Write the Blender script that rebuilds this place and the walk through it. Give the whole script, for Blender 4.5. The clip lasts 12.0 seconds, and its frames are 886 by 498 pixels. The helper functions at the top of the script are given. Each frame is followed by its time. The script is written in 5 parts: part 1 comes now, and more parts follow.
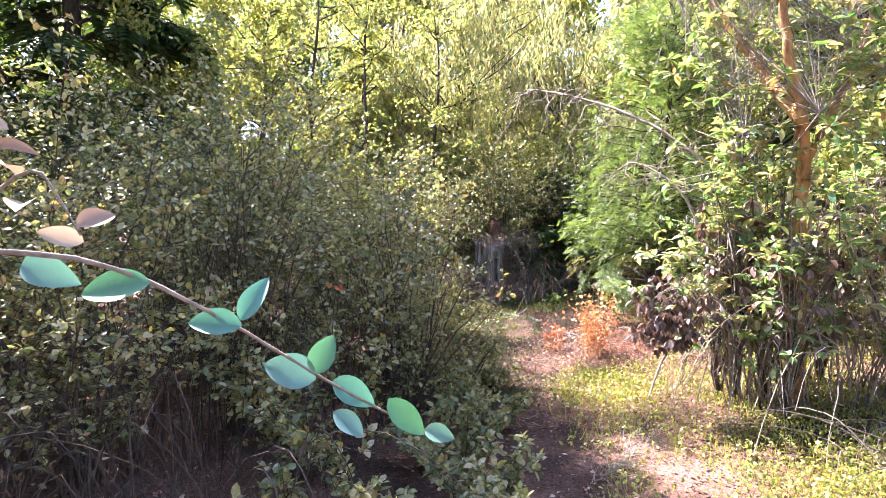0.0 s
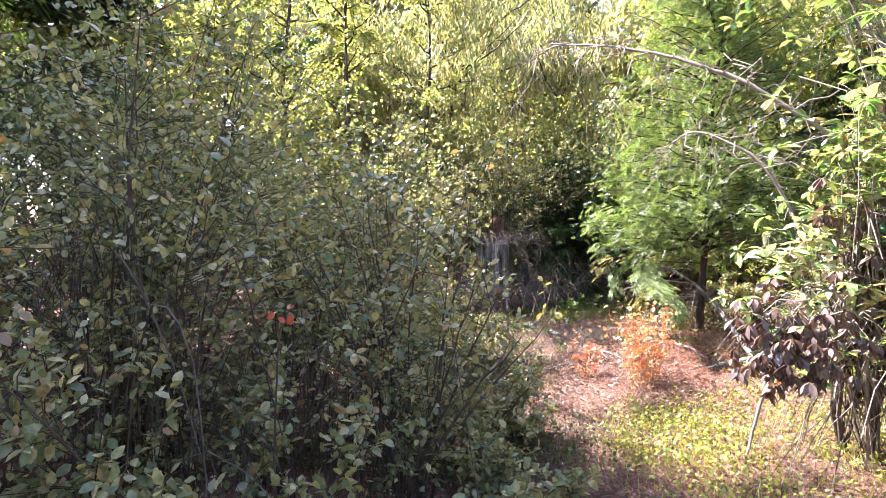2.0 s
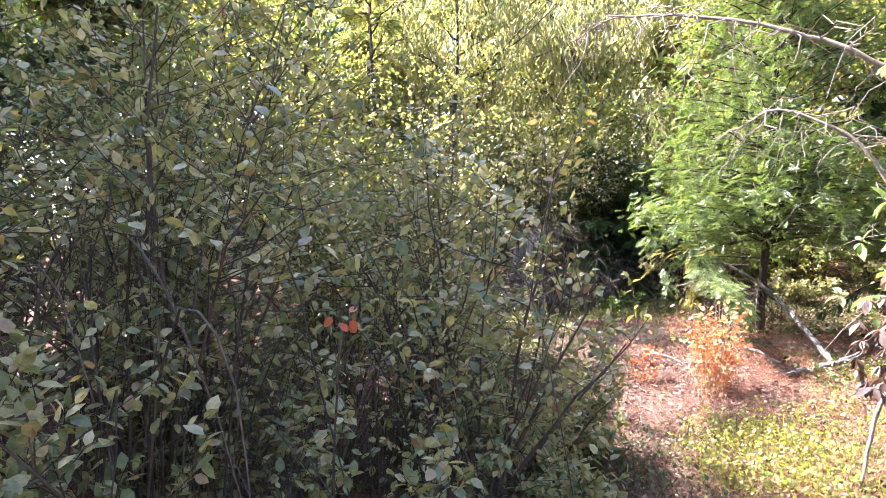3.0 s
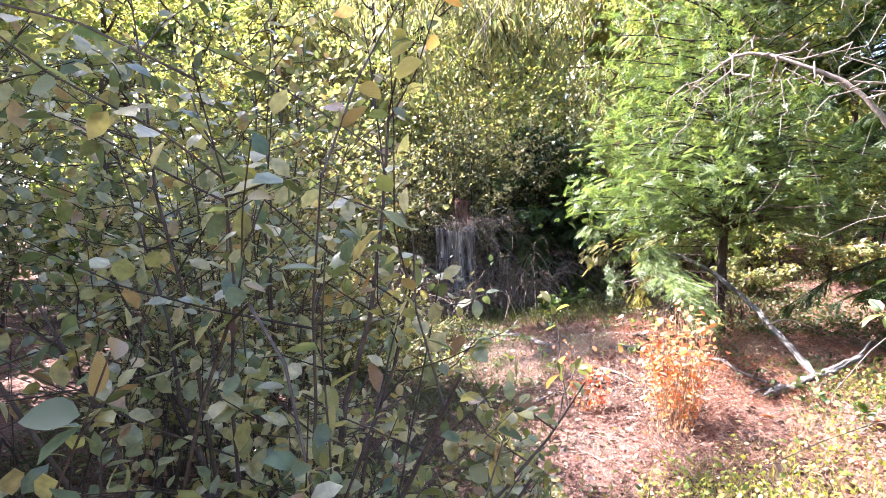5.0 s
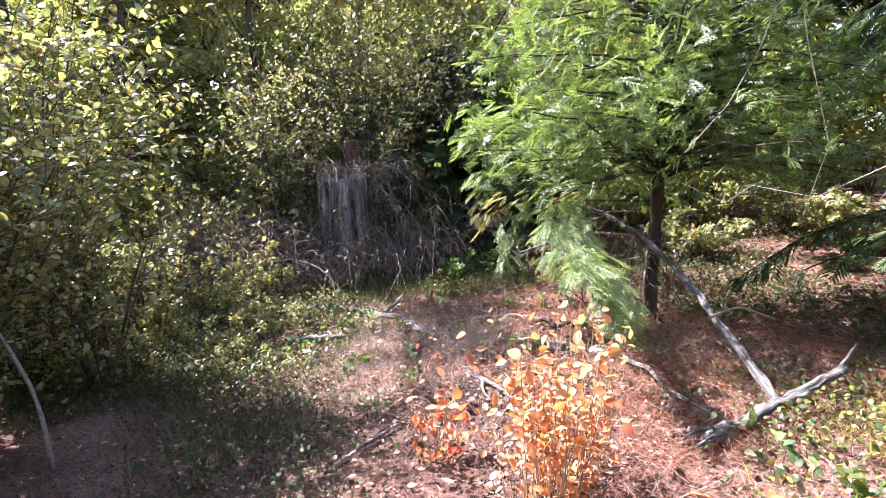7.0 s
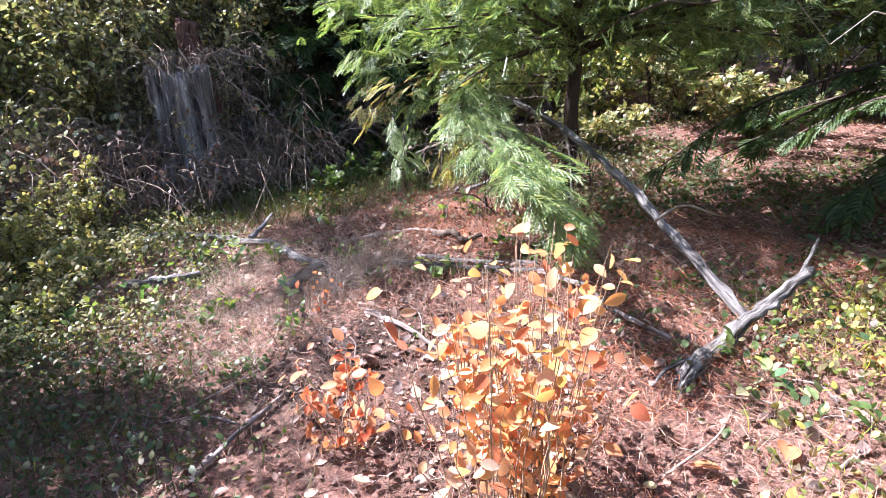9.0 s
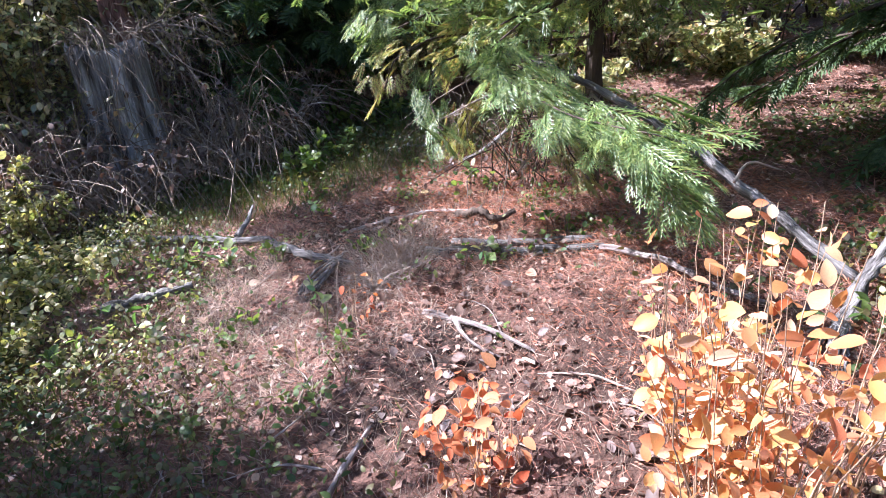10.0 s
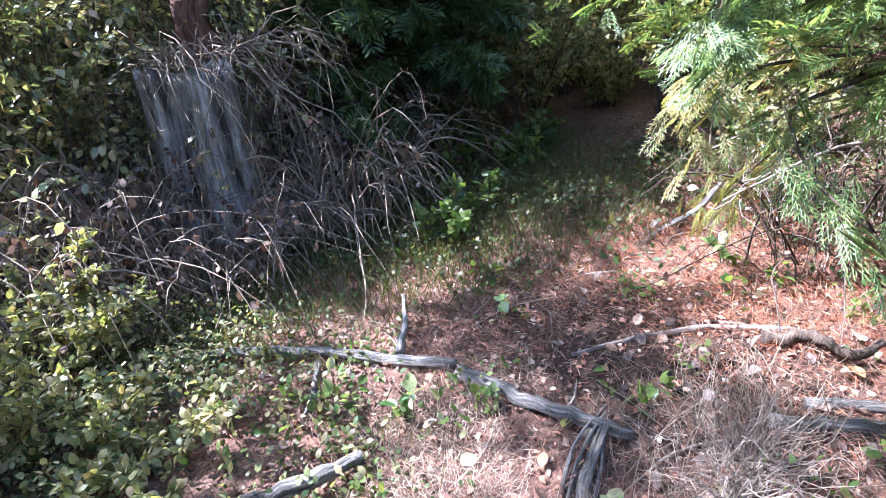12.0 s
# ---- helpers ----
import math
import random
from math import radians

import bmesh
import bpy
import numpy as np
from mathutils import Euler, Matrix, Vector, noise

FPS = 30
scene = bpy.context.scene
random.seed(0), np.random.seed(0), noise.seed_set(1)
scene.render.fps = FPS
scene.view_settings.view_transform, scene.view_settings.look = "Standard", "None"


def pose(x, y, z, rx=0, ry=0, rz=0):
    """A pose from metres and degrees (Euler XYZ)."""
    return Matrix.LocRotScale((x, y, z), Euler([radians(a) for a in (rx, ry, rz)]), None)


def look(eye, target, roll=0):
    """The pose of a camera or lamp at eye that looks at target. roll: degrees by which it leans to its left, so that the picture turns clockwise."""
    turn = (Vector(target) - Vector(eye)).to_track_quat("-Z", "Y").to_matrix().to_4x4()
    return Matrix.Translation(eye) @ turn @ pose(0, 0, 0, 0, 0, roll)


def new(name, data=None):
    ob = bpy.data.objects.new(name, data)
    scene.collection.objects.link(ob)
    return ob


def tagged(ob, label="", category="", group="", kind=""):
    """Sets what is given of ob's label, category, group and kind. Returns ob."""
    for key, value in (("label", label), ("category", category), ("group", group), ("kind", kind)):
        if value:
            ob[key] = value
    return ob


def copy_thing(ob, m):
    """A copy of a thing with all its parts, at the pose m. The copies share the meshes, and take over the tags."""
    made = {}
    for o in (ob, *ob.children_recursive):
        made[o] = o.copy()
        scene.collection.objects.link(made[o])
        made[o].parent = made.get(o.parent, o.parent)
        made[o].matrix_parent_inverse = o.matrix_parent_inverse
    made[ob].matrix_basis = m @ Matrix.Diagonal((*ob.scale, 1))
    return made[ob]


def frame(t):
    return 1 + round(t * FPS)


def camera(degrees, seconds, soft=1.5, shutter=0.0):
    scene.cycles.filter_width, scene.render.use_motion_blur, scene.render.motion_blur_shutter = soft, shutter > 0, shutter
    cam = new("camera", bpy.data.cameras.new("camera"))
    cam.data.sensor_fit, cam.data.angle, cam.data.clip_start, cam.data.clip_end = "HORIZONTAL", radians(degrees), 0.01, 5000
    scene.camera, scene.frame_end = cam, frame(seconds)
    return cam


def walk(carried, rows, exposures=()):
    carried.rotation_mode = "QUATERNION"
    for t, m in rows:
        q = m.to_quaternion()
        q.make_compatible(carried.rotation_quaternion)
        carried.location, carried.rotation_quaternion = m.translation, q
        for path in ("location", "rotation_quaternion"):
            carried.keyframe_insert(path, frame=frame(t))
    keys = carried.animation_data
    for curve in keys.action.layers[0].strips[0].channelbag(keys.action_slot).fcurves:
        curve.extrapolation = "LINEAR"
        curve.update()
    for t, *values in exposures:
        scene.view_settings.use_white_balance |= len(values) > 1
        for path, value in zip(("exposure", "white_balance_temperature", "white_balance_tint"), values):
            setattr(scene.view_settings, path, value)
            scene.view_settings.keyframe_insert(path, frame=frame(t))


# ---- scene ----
cam = camera(74.9, 12.0, soft=0.9)
METRES, EYE, TILT, LEAN, TURN = 8.0, 1.55, -3.0, -1.0, 0.0
ROWS = [
    (0.0, 0.0, 0.0, 0.0, 0.0, -0.0, 0.0),
    (0.5, 0.0114, 0.047, 0.0004, -0.73, 0.15, 0.48),
    (1.0, 0.0052, 0.0934, -0.0, -1.12, 0.37, 0.77),
    (1.5, -0.0051, 0.1341, 0.0047, -1.52, 0.27, 0.84),
    (2.0, -0.015, 0.1813, -0.0002, -1.12, 0.02, 0.92),
    (2.5, -0.0441, 0.215, -0.0041, 0.63, -0.13, 0.8),
    (4.5, -0.0346, 0.322, 0.0008, -2.79, -0.75, 2.75),
    (5.0, 0.0091, 0.3784, 0.0004, -4.6, -1.12, 3.05),
    (5.5, 0.0467, 0.4379, 0.0021, -6.06, -1.98, 3.12),
    (6.0, 0.093, 0.5007, -0.0005, -7.17, -3.49, 3.39),
    (6.5, 0.1167, 0.527, 0.0019, -8.14, -5.28, 3.37),
    (8.5, 0.1332, 0.6284, -0.0114, -14.72, -13.06, 3.56),
    (9.0, 0.1347, 0.6434, -0.0109, -21.63, -17.19, 4.67),
    (9.5, 0.1264, 0.6688, -0.0091, -27.72, -20.49, 6.47),
    (10.0, 0.09, 0.7091, -0.0066, -30.58, -21.3, 7.32),
    (10.5, 0.0748, 0.7463, 0.0001, -30.47, -21.18, 7.63),
    (11.0, 0.0586, 0.7953, 0.0084, -30.22, -20.98, 8.31),
    (11.5, 0.0464, 0.8441, 0.0051, -30.07, -20.68, 7.95),
    (12.0, 0.0623, 0.8923, 0.0125, -29.08, -20.32, 7.67),
]
walk(cam, [(t, pose(0, 0, EYE, TILT, LEAN, TURN) @ pose(METRES * x, METRES * y, METRES * z, 90 + pitch, roll, yaw)) for t, x, y, z, yaw, pitch, roll in ROWS], exposures=[(0.0, 2.85, 6150, 25), (2.5, 2.95, 6100, 25), (4.5, 3.2, 6050, 26), (5.0, 3.1, 6000, 26), (6.0, 2.75, 5950, 26), (6.5, 2.68, 5900, 26), (8.5, 2.6, 5750, 24), (9.5, 2.4, 5600, 24), (10.5, 2.35, 5400, 23), (12.0, 2.95, 5250, 20)])

# ---------- sky, sun, exposure ----------
SUN = Vector((-0.54, 0.48, 0.84)).normalized()
world = bpy.data.worlds.new("world")
scene.world = world
world.use_nodes = True
wn = world.node_tree.nodes
sky = wn.new("ShaderNodeTexSky")
sky.sky_type = "NISHITA"
sky.sun_disc = False
sky.sun_elevation = math.asin(SUN.z)
sky.sun_rotation = math.atan2(SUN.x, SUN.y)
world.node_tree.links.new(sky.outputs[0], wn["Background"].inputs[0])
wn["Background"].inputs[1].default_value = 0.10
sun = new("sun", bpy.data.lights.new("sun", "SUN"))
sun.data.energy = 4.6
sun.data.angle = radians(0.53)
sun.data.color = (1.0, 0.945, 0.86)
sun.matrix_world = look(SUN * 60, (0, 0, 0))

rng = np.random.default_rng(7)


# ---------- materials ----------
def mat(name, build):
    m = bpy.data.materials.new(name)
    m.use_nodes = True
    t = m.node_tree
    build(t.nodes, t.links, t.nodes["Principled BSDF"], t.nodes["Material Output"])
    return m


def ramp(nodes, stops):
    r = nodes.new("ShaderNodeValToRGB")
    while len(r.color_ramp.elements) < len(stops):
        r.color_ramp.elements.new(0.5)
    for e, (p, c) in zip(r.color_ramp.elements, stops):
        e.position, e.color = p, (*c, 1)
    return r


def noise_node(nodes, links, scale, detail=4, rough=0.6, stretch=None, grain=False):
    if grain:
        tc = nodes.new("ShaderNodeAttribute")
        tc.attribute_name = "grain"
    else:
        tc = nodes.new("ShaderNodeTexCoord")
    place = tc.outputs["Vector" if grain else "Object"]
    n = nodes.new("ShaderNodeTexNoise")
    n.inputs["Scale"].default_value, n.inputs["Detail"].default_value, n.inputs["Roughness"].default_value = scale, detail, rough
    if stretch:
        mp = nodes.new("ShaderNodeMapping")
        mp.inputs["Scale"].default_value = stretch
        links.new(place, mp.inputs[0])
        links.new(mp.outputs[0], n.inputs["Vector"])
    else:
        links.new(place, n.inputs["Vector"])
    return n


def leaf_material(name, colours, translucent=0.45, rough=0.45, spec=0.4, glow=(1.5, 1.5, 0.7), per_object=False):
    """Leaves: each its own tint out of the list, blotched, and letting light through."""
    def build(nodes, links, bsdf, out):
        if per_object:
            rnd = nodes.new("ShaderNodeObjectInfo").outputs["Random"]
        else:
            rnd = nodes.new("ShaderNodeNewGeometry").outputs["Random Per Island"]
        k = len(colours)
        r = ramp(nodes, [((i + 0.5) / k, c) for i, c in enumerate(colours)])
        links.new(rnd, r.inputs[0])
        n = noise_node(nodes, links, 60, 3)
        nr = ramp(nodes, [(0.3, (0.62, 0.6, 0.55)), (0.75, (1.25, 1.2, 1.1))])
        links.new(n.outputs[0], nr.inputs[0])
        mul = nodes.new("ShaderNodeMix")
        mul.data_type, mul.blend_type = "RGBA", "MULTIPLY"
        mul.inputs[0].default_value = 1
        links.new(r.outputs[0], mul.inputs[6])
        links.new(nr.outputs[0], mul.inputs[7])
        links.new(mul.outputs[2], bsdf.inputs["Base Color"])
        bsdf.inputs["Roughness"].default_value = rough
        bsdf.inputs["Specular IOR Level"].default_value = spec
        tint = nodes.new("ShaderNodeMix")
        tint.data_type, tint.blend_type = "RGBA", "MULTIPLY"
        tint.inputs[0].default_value = 1
        tint.inputs[7].default_value = (*glow, 1)
        links.new(mul.outputs[2], tint.inputs[6])
        tr = nodes.new("ShaderNodeBsdfTranslucent")
        links.new(tint.outputs[2], tr.inputs[0])
        mx = nodes.new("ShaderNodeMixShader")
        mx.inputs[0].default_value = translucent
        links.new(bsdf.outputs[0], mx.inputs[1])
        links.new(tr.outputs[0], mx.inputs[2])
        links.new(mx.outputs[0], out.inputs[0])
    return mat(name, build)


def rough_material(name, stops, scale=8, stretch=None, bump=0.4, rough=0.9, fine=70, island=False, grain=False):
    """Bark, weathered wood, soil: two sizes of blotch and a relief."""
    def build(nodes, links, bsdf, out):
        n = noise_node(nodes, links, scale, 8, 0.65, stretch, grain)
        r = ramp(nodes, stops)
        links.new(n.outputs[0], r.inputs[0])
        f = noise_node(nodes, links, fine, 5, 0.7, stretch, grain)
        fr = ramp(nodes, [(0.3, (0.6, 0.58, 0.56)), (0.7, (1.25, 1.25, 1.25))])
        links.new(f.outputs[0], fr.inputs[0])
        mul = nodes.new("ShaderNodeMix")
        mul.data_type, mul.blend_type = "RGBA", "MULTIPLY"
        mul.inputs[0].default_value = 1
        links.new(r.outputs[0], mul.inputs[6])
        links.new(fr.outputs[0], mul.inputs[7])
        col = mul.outputs[2]
        if island:
            g = nodes.new("ShaderNodeNewGeometry")
            ir = ramp(nodes, [(0.0, (0.55, 0.52, 0.5)), (1.0, (1.4, 1.35, 1.3))])
            links.new(g.outputs["Random Per Island"], ir.inputs[0])
            m2 = nodes.new("ShaderNodeMix")
            m2.data_type, m2.blend_type = "RGBA", "MULTIPLY"
            m2.inputs[0].default_value = 1
            links.new(col, m2.inputs[6])
            links.new(ir.outputs[0], m2.inputs[7])
            col = m2.outputs[2]
        links.new(col, bsdf.inputs["Base Color"])
        bsdf.inputs["Roughness"].default_value = rough
        bsdf.inputs["Specular IOR Level"].default_value = 0.25
        b = nodes.new("ShaderNodeBump")
        b.inputs["Strength"].default_value, b.inputs["Distance"].default_value = bump, 0.02
        add = nodes.new("ShaderNodeMath")
        links.new(n.outputs[0], add.inputs[0])
        links.new(f.outputs[0], add.inputs[1])
        links.new(add.outputs[0], b.inputs["Height"])
        links.new(b.outputs[0], bsdf.inputs["Normal"])
    return mat(name, build)


def ground_build(nodes, links, bsdf, out):
    big = noise_node(nodes, links, 0.9, 6, 0.6)
    r = ramp(nodes, [(0.30, (0.05, 0.038, 0.032)), (0.46, (0.15, 0.092, 0.072)), (0.58, (0.29, 0.17, 0.135)), (0.74, (0.38, 0.28, 0.23))])
    links.new(big.outputs[0], r.inputs[0])
    fine = noise_node(nodes, links, 55, 8, 0.75)
    fr = ramp(nodes, [(0.34, (0.2, 0.18, 0.17)), (0.52, (0.9, 0.86, 0.84)), (0.70, (1.6, 1.5, 1.42))])
    links.new(fine.outputs[0], fr.inputs[0])
    mul = nodes.new("ShaderNodeMix")
    mul.data_type, mul.blend_type = "RGBA", "MULTIPLY"
    mul.inputs[0].default_value = 1
    links.new(r.outputs[0], mul.inputs[6])
    links.new(fr.outputs[0], mul.inputs[7])
    links.new(mul.outputs[2], bsdf.inputs["Base Color"])
    bsdf.inputs["Roughness"].default_value = 0.95
    bsdf.inputs["Specular IOR Level"].default_value = 0.15
    b = nodes.new("ShaderNodeBump")
    b.inputs["Strength"].default_value, b.inputs["Distance"].default_value = 0.8, 0.03
    links.new(fine.outputs[0], b.inputs["Height"])
    links.new(b.outputs[0], bsdf.inputs["Normal"])


M_GROUND = mat("forest_soil", ground_build)
# Lightest tones stand for sky shine on leaves, put in as colour.
M_BUSH = leaf_material("bush_leaf", [(0.13, 0.16, 0.08), (0.32, 0.33, 0.17), (0.20, 0.25, 0.12), (0.46, 0.44, 0.25), (0.42, 0.38, 0.17), (0.22, 0.27, 0.14), (0.12, 0.18, 0.10), (0.60, 0.56, 0.40), (0.50, 0.48, 0.26), (0.38, 0.27, 0.16)], 0.38, 0.34, 0.6, glow=(1.3, 1.35, 0.8))
M_BUSH_ONE = leaf_material("bush_leaf_single", [(0.14, 0.17, 0.09), (0.24, 0.27, 0.13), (0.36, 0.36, 0.16), (0.44, 0.39, 0.16), (0.16, 0.20, 0.11), (0.50, 0.47, 0.26), (0.30, 0.19, 0.11)], 0.38, 0.4, 0.5, per_object=True)
M_YELLOW = leaf_material("yellow_leaf", [(0.29, 0.34, 0.12), (0.41, 0.43, 0.17), (0.21, 0.28, 0.09), (0.52, 0.47, 0.22), (0.33, 0.38, 0.14), (0.52, 0.40, 0.15), (0.23, 0.28, 0.12), (0.17, 0.22, 0.09)], 0.5, 0.4, 0.5, glow=(1.25, 1.3, 0.75))
M_GREEN = leaf_material("green_leaf", [(0.07, 0.13, 0.04), (0.12, 0.20, 0.06), (0.16, 0.23, 0.07), (0.10, 0.17, 0.06), (0.20, 0.24, 0.08)], 0.5, 0.4, 0.45)
M_CEDAR = leaf_material("cedar_spray", [(0.09, 0.17, 0.07), (0.16, 0.26, 0.10), (0.25, 0.35, 0.13), (0.12, 0.20, 0.09), (0.36, 0.42, 0.18), (0.19, 0.27, 0.12)], 0.42, 0.32, 0.6, glow=(1.3, 1.35, 0.65))
M_CEDAR_DRY = leaf_material("yellowed_spray", [(0.28, 0.32, 0.13), (0.38, 0.39, 0.17), (0.20, 0.28, 0.11), (0.42, 0.40, 0.20), (0.30, 0.19, 0.11)], 0.42, 0.36, 0.5, glow=(1.3, 1.25, 0.6))
M_WEEP = leaf_material("hanging_spray", [(0.31, 0.35, 0.17), (0.46, 0.44, 0.25), (0.21, 0.28, 0.12), (0.56, 0.51, 0.34), (0.40, 0.40, 0.22), (0.50, 0.41, 0.20), (0.17, 0.24, 0.11)], 0.6, 0.42, 0.5, glow=(1.2, 1.22, 0.85))
M_FIR = leaf_material("dark_needles", [(0.04, 0.08, 0.03), (0.06, 0.11, 0.04), (0.08, 0.13, 0.05)], 0.3, 0.5, 0.4)
# Palest tones paint in the sun glare on these leaves.
M_BROAD = leaf_material("broad_glossy_glare_leaf", [(0.12, 0.25, 0.09), (0.22, 0.34, 0.15), (0.42, 0.46, 0.24), (0.11, 0.26, 0.15), (0.58, 0.57, 0.40), (0.18, 0.30, 0.12), (0.52, 0.54, 0.42), (0.34, 0.24, 0.15)], 0.4, 0.2, 0.7)
M_ORANGE = leaf_material("autumn_leaf", [(0.60, 0.22, 0.11), (0.67, 0.33, 0.15), (0.72, 0.46, 0.18), (0.58, 0.18, 0.10), (0.75, 0.54, 0.34), (0.64, 0.27, 0.13), (0.78, 0.63, 0.48), (0.66, 0.31, 0.16), (0.66, 0.44, 0.15), (0.64, 0.26, 0.14)], 0.42, 0.45, 0.4, glow=(1.3, 1.1, 0.8), per_object=True)
M_ORANGE_MIX = leaf_material("autumn_foliage", [(0.58, 0.24, 0.10), (0.70, 0.42, 0.18), (0.74, 0.54, 0.32), (0.52, 0.17, 0.09), (0.62, 0.38, 0.20), (0.76, 0.62, 0.46), (0.44, 0.24, 0.14)], 0.4, 0.5, 0.3, glow=(1.25, 1.05, 0.8))
M_PALE = leaf_material("pale_dry_leaf", [(0.52, 0.44, 0.37), (0.40, 0.27, 0.20), (0.60, 0.54, 0.48), (0.46, 0.22, 0.13), (0.55, 0.48, 0.26), (0.34, 0.24, 0.19)], 0.2, 0.6, 0.3, glow=(1.2, 1.0, 0.8), per_object=True)
M_RED = leaf_material("red_leaf", [(0.56, 0.17, 0.08), (0.62, 0.26, 0.13), (0.66, 0.34, 0.18), (0.56, 0.14, 0.07)], 0.4, 0.5, 0.3, glow=(1.3, 1.0, 0.8), per_object=True)
# The blue cast of shade is mixed into these leaf greens.
M_SHADE_BLUE = leaf_material("shade_bluish_leaf", [(0.10, 0.28, 0.20), (0.13, 0.33, 0.30), (0.24, 0.36, 0.40), (0.12, 0.32, 0.18)], 0.25, 0.42, 0.5, glow=(0.9, 1.2, 0.9), per_object=True)
M_DEAD = leaf_material("dead_leaf", [(0.09, 0.055, 0.045), (0.17, 0.11, 0.09), (0.28, 0.20, 0.17), (0.13, 0.09, 0.08), (0.22, 0.18, 0.18)], 0.2, 0.55, 0.35, glow=(1.3, 1.0, 0.8))
M_LITTER = leaf_material("leaf_litter", [(0.06, 0.04, 0.03), (0.20, 0.11, 0.085), (0.42, 0.30, 0.26), (0.32, 0.13, 0.09), (0.66, 0.56, 0.50), (0.10, 0.065, 0.052), (0.46, 0.22, 0.16), (0.15, 0.10, 0.085), (0.08, 0.055, 0.045)], 0.12, 0.7, 0.3, glow=(1.2, 1.0, 0.8))
M_NEEDLE = leaf_material("fallen_needles", [(0.20, 0.085, 0.06), (0.48, 0.22, 0.155), (0.58, 0.40, 0.32), (0.40, 0.155, 0.105), (0.64, 0.52, 0.45), (0.10, 0.055, 0.042), (0.30, 0.125, 0.085)], 0.08, 0.65, 0.3, glow=(1.1, 1.0, 0.9))
M_NEEDLE_RED = leaf_material("red_needles", [(0.34, 0.11, 0.06), (0.52, 0.20, 0.11), (0.58, 0.28, 0.16), (0.44, 0.15, 0.08), (0.22, 0.08, 0.05)], 0.08, 0.6, 0.3, glow=(1.1, 1.0, 0.9))
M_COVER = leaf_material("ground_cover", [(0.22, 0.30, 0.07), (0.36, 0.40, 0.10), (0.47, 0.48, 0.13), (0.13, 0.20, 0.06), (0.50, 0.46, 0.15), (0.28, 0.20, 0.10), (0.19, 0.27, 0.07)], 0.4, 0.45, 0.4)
# Greens lowered: the shade of hollow and trail side is in the colour.
M_SHADE_DARK_GRASS = leaf_material("shade_darkened_grass", [(0.045, 0.085, 0.03), (0.07, 0.11, 0.04), (0.11, 0.13, 0.055), (0.15, 0.14, 0.07), (0.10, 0.075, 0.045)], 0.35, 0.5, 0.35)
M_STRAW = leaf_material("dry_grass", [(0.26, 0.22, 0.18), (0.38, 0.33, 0.28), (0.18, 0.15, 0.13), (0.31, 0.27, 0.24)], 0.2, 0.7, 0.2, glow=(1.1, 1.0, 0.9))
M_LOWLEAF = leaf_material("low_leaf", [(0.18, 0.22, 0.10), (0.32, 0.34, 0.16), (0.42, 0.41, 0.21), (0.14, 0.20, 0.08), (0.36, 0.29, 0.17), (0.52, 0.50, 0.32)], 0.38, 0.45, 0.45)
M_PALESTRAW = leaf_material("bleached_straw", [(0.46, 0.40, 0.34), (0.56, 0.50, 0.44), (0.36, 0.29, 0.24), (0.50, 0.40, 0.33)], 0.2, 0.7, 0.2, glow=(1.1, 1.0, 0.9))
M_VINE = rough_material("dry_vine", [(0.3, (0.10, 0.078, 0.06)), (0.7, (0.42, 0.355, 0.29))], 6, None, 0.3, 0.85, 60, True)
M_STEM = rough_material("shrub_stem", [(0.3, (0.04, 0.032, 0.028)), (0.7, (0.15, 0.12, 0.10))], 14, None, 0.3, 0.85, 90, True)
M_TWIG = rough_material("grey_twig", [(0.3, (0.20, 0.17, 0.15)), (0.7, (0.42, 0.37, 0.33))], 14, None, 0.3, 0.85, 90, True)
M_BARK = rough_material("bark", [(0.35, (0.035, 0.027, 0.022)), (0.55, (0.10, 0.075, 0.06)), (0.7, (0.17, 0.13, 0.10))], 9, (1, 1, 0.18), 1.0, 0.95, 40)
M_DEADWOOD = rough_material("weathered_wood", [(0.34, (0.04, 0.035, 0.032)), (0.47, (0.17, 0.16, 0.152)), (0.62, (0.40, 0.38, 0.36))], 55, (1, 1, 0.10), 1.0, 0.85, 170, grain=True)
M_STUMP = rough_material("stump_wood", [(0.36, (0.05, 0.042, 0.038)), (0.50, (0.27, 0.26, 0.255)), (0.62, (0.60, 0.595, 0.60))], 8, (1.6, 1.6, 0.22), 1.0, 0.9, 40)
M_ARBUTUS = rough_material("peeling_orange_bark", [(0.34, (0.20, 0.09, 0.045)), (0.5, (0.50, 0.26, 0.09)), (0.68, (0.58, 0.38, 0.16))], 7, (1, 1, 0.35), 0.5, 0.55, 30)
M_CUT = rough_material("pale_cut_wood", [(0.36, (0.13, 0.10, 0.09)), (0.64, (0.48, 0.43, 0.40))], 60, (1, 1, 0.10), 0.8, 0.85, 180, grain=True)
M_SNAG = rough_material("red_brown_wood", [(0.34, (0.08, 0.04, 0.032)), (0.52, (0.20, 0.105, 0.085)), (0.68, (0.30, 0.18, 0.15))], 30, (1, 1, 0.12), 1.0, 0.9, 120, grain=True)
M_STALK = rough_material("pale_stalk", [(0.3, (0.30, 0.20, 0.13)), (0.7, (0.52, 0.38, 0.26))], 20, None, 0.2, 0.8, 90)
M_CONE = rough_material("cone_scale", [(0.3, (0.10, 0.055, 0.04)), (0.7, (0.28, 0.17, 0.12))], 30, None, 0.4, 0.8, 120, True)


# ---------- mesh helpers ----------
def thing(name, x, y, z, label, category, group="", kind=""):
    ob = new(name)
    ob.empty_display_size = 0.1
    ob.location = (x, y, z)
    return tagged(ob, label, category, group, kind)


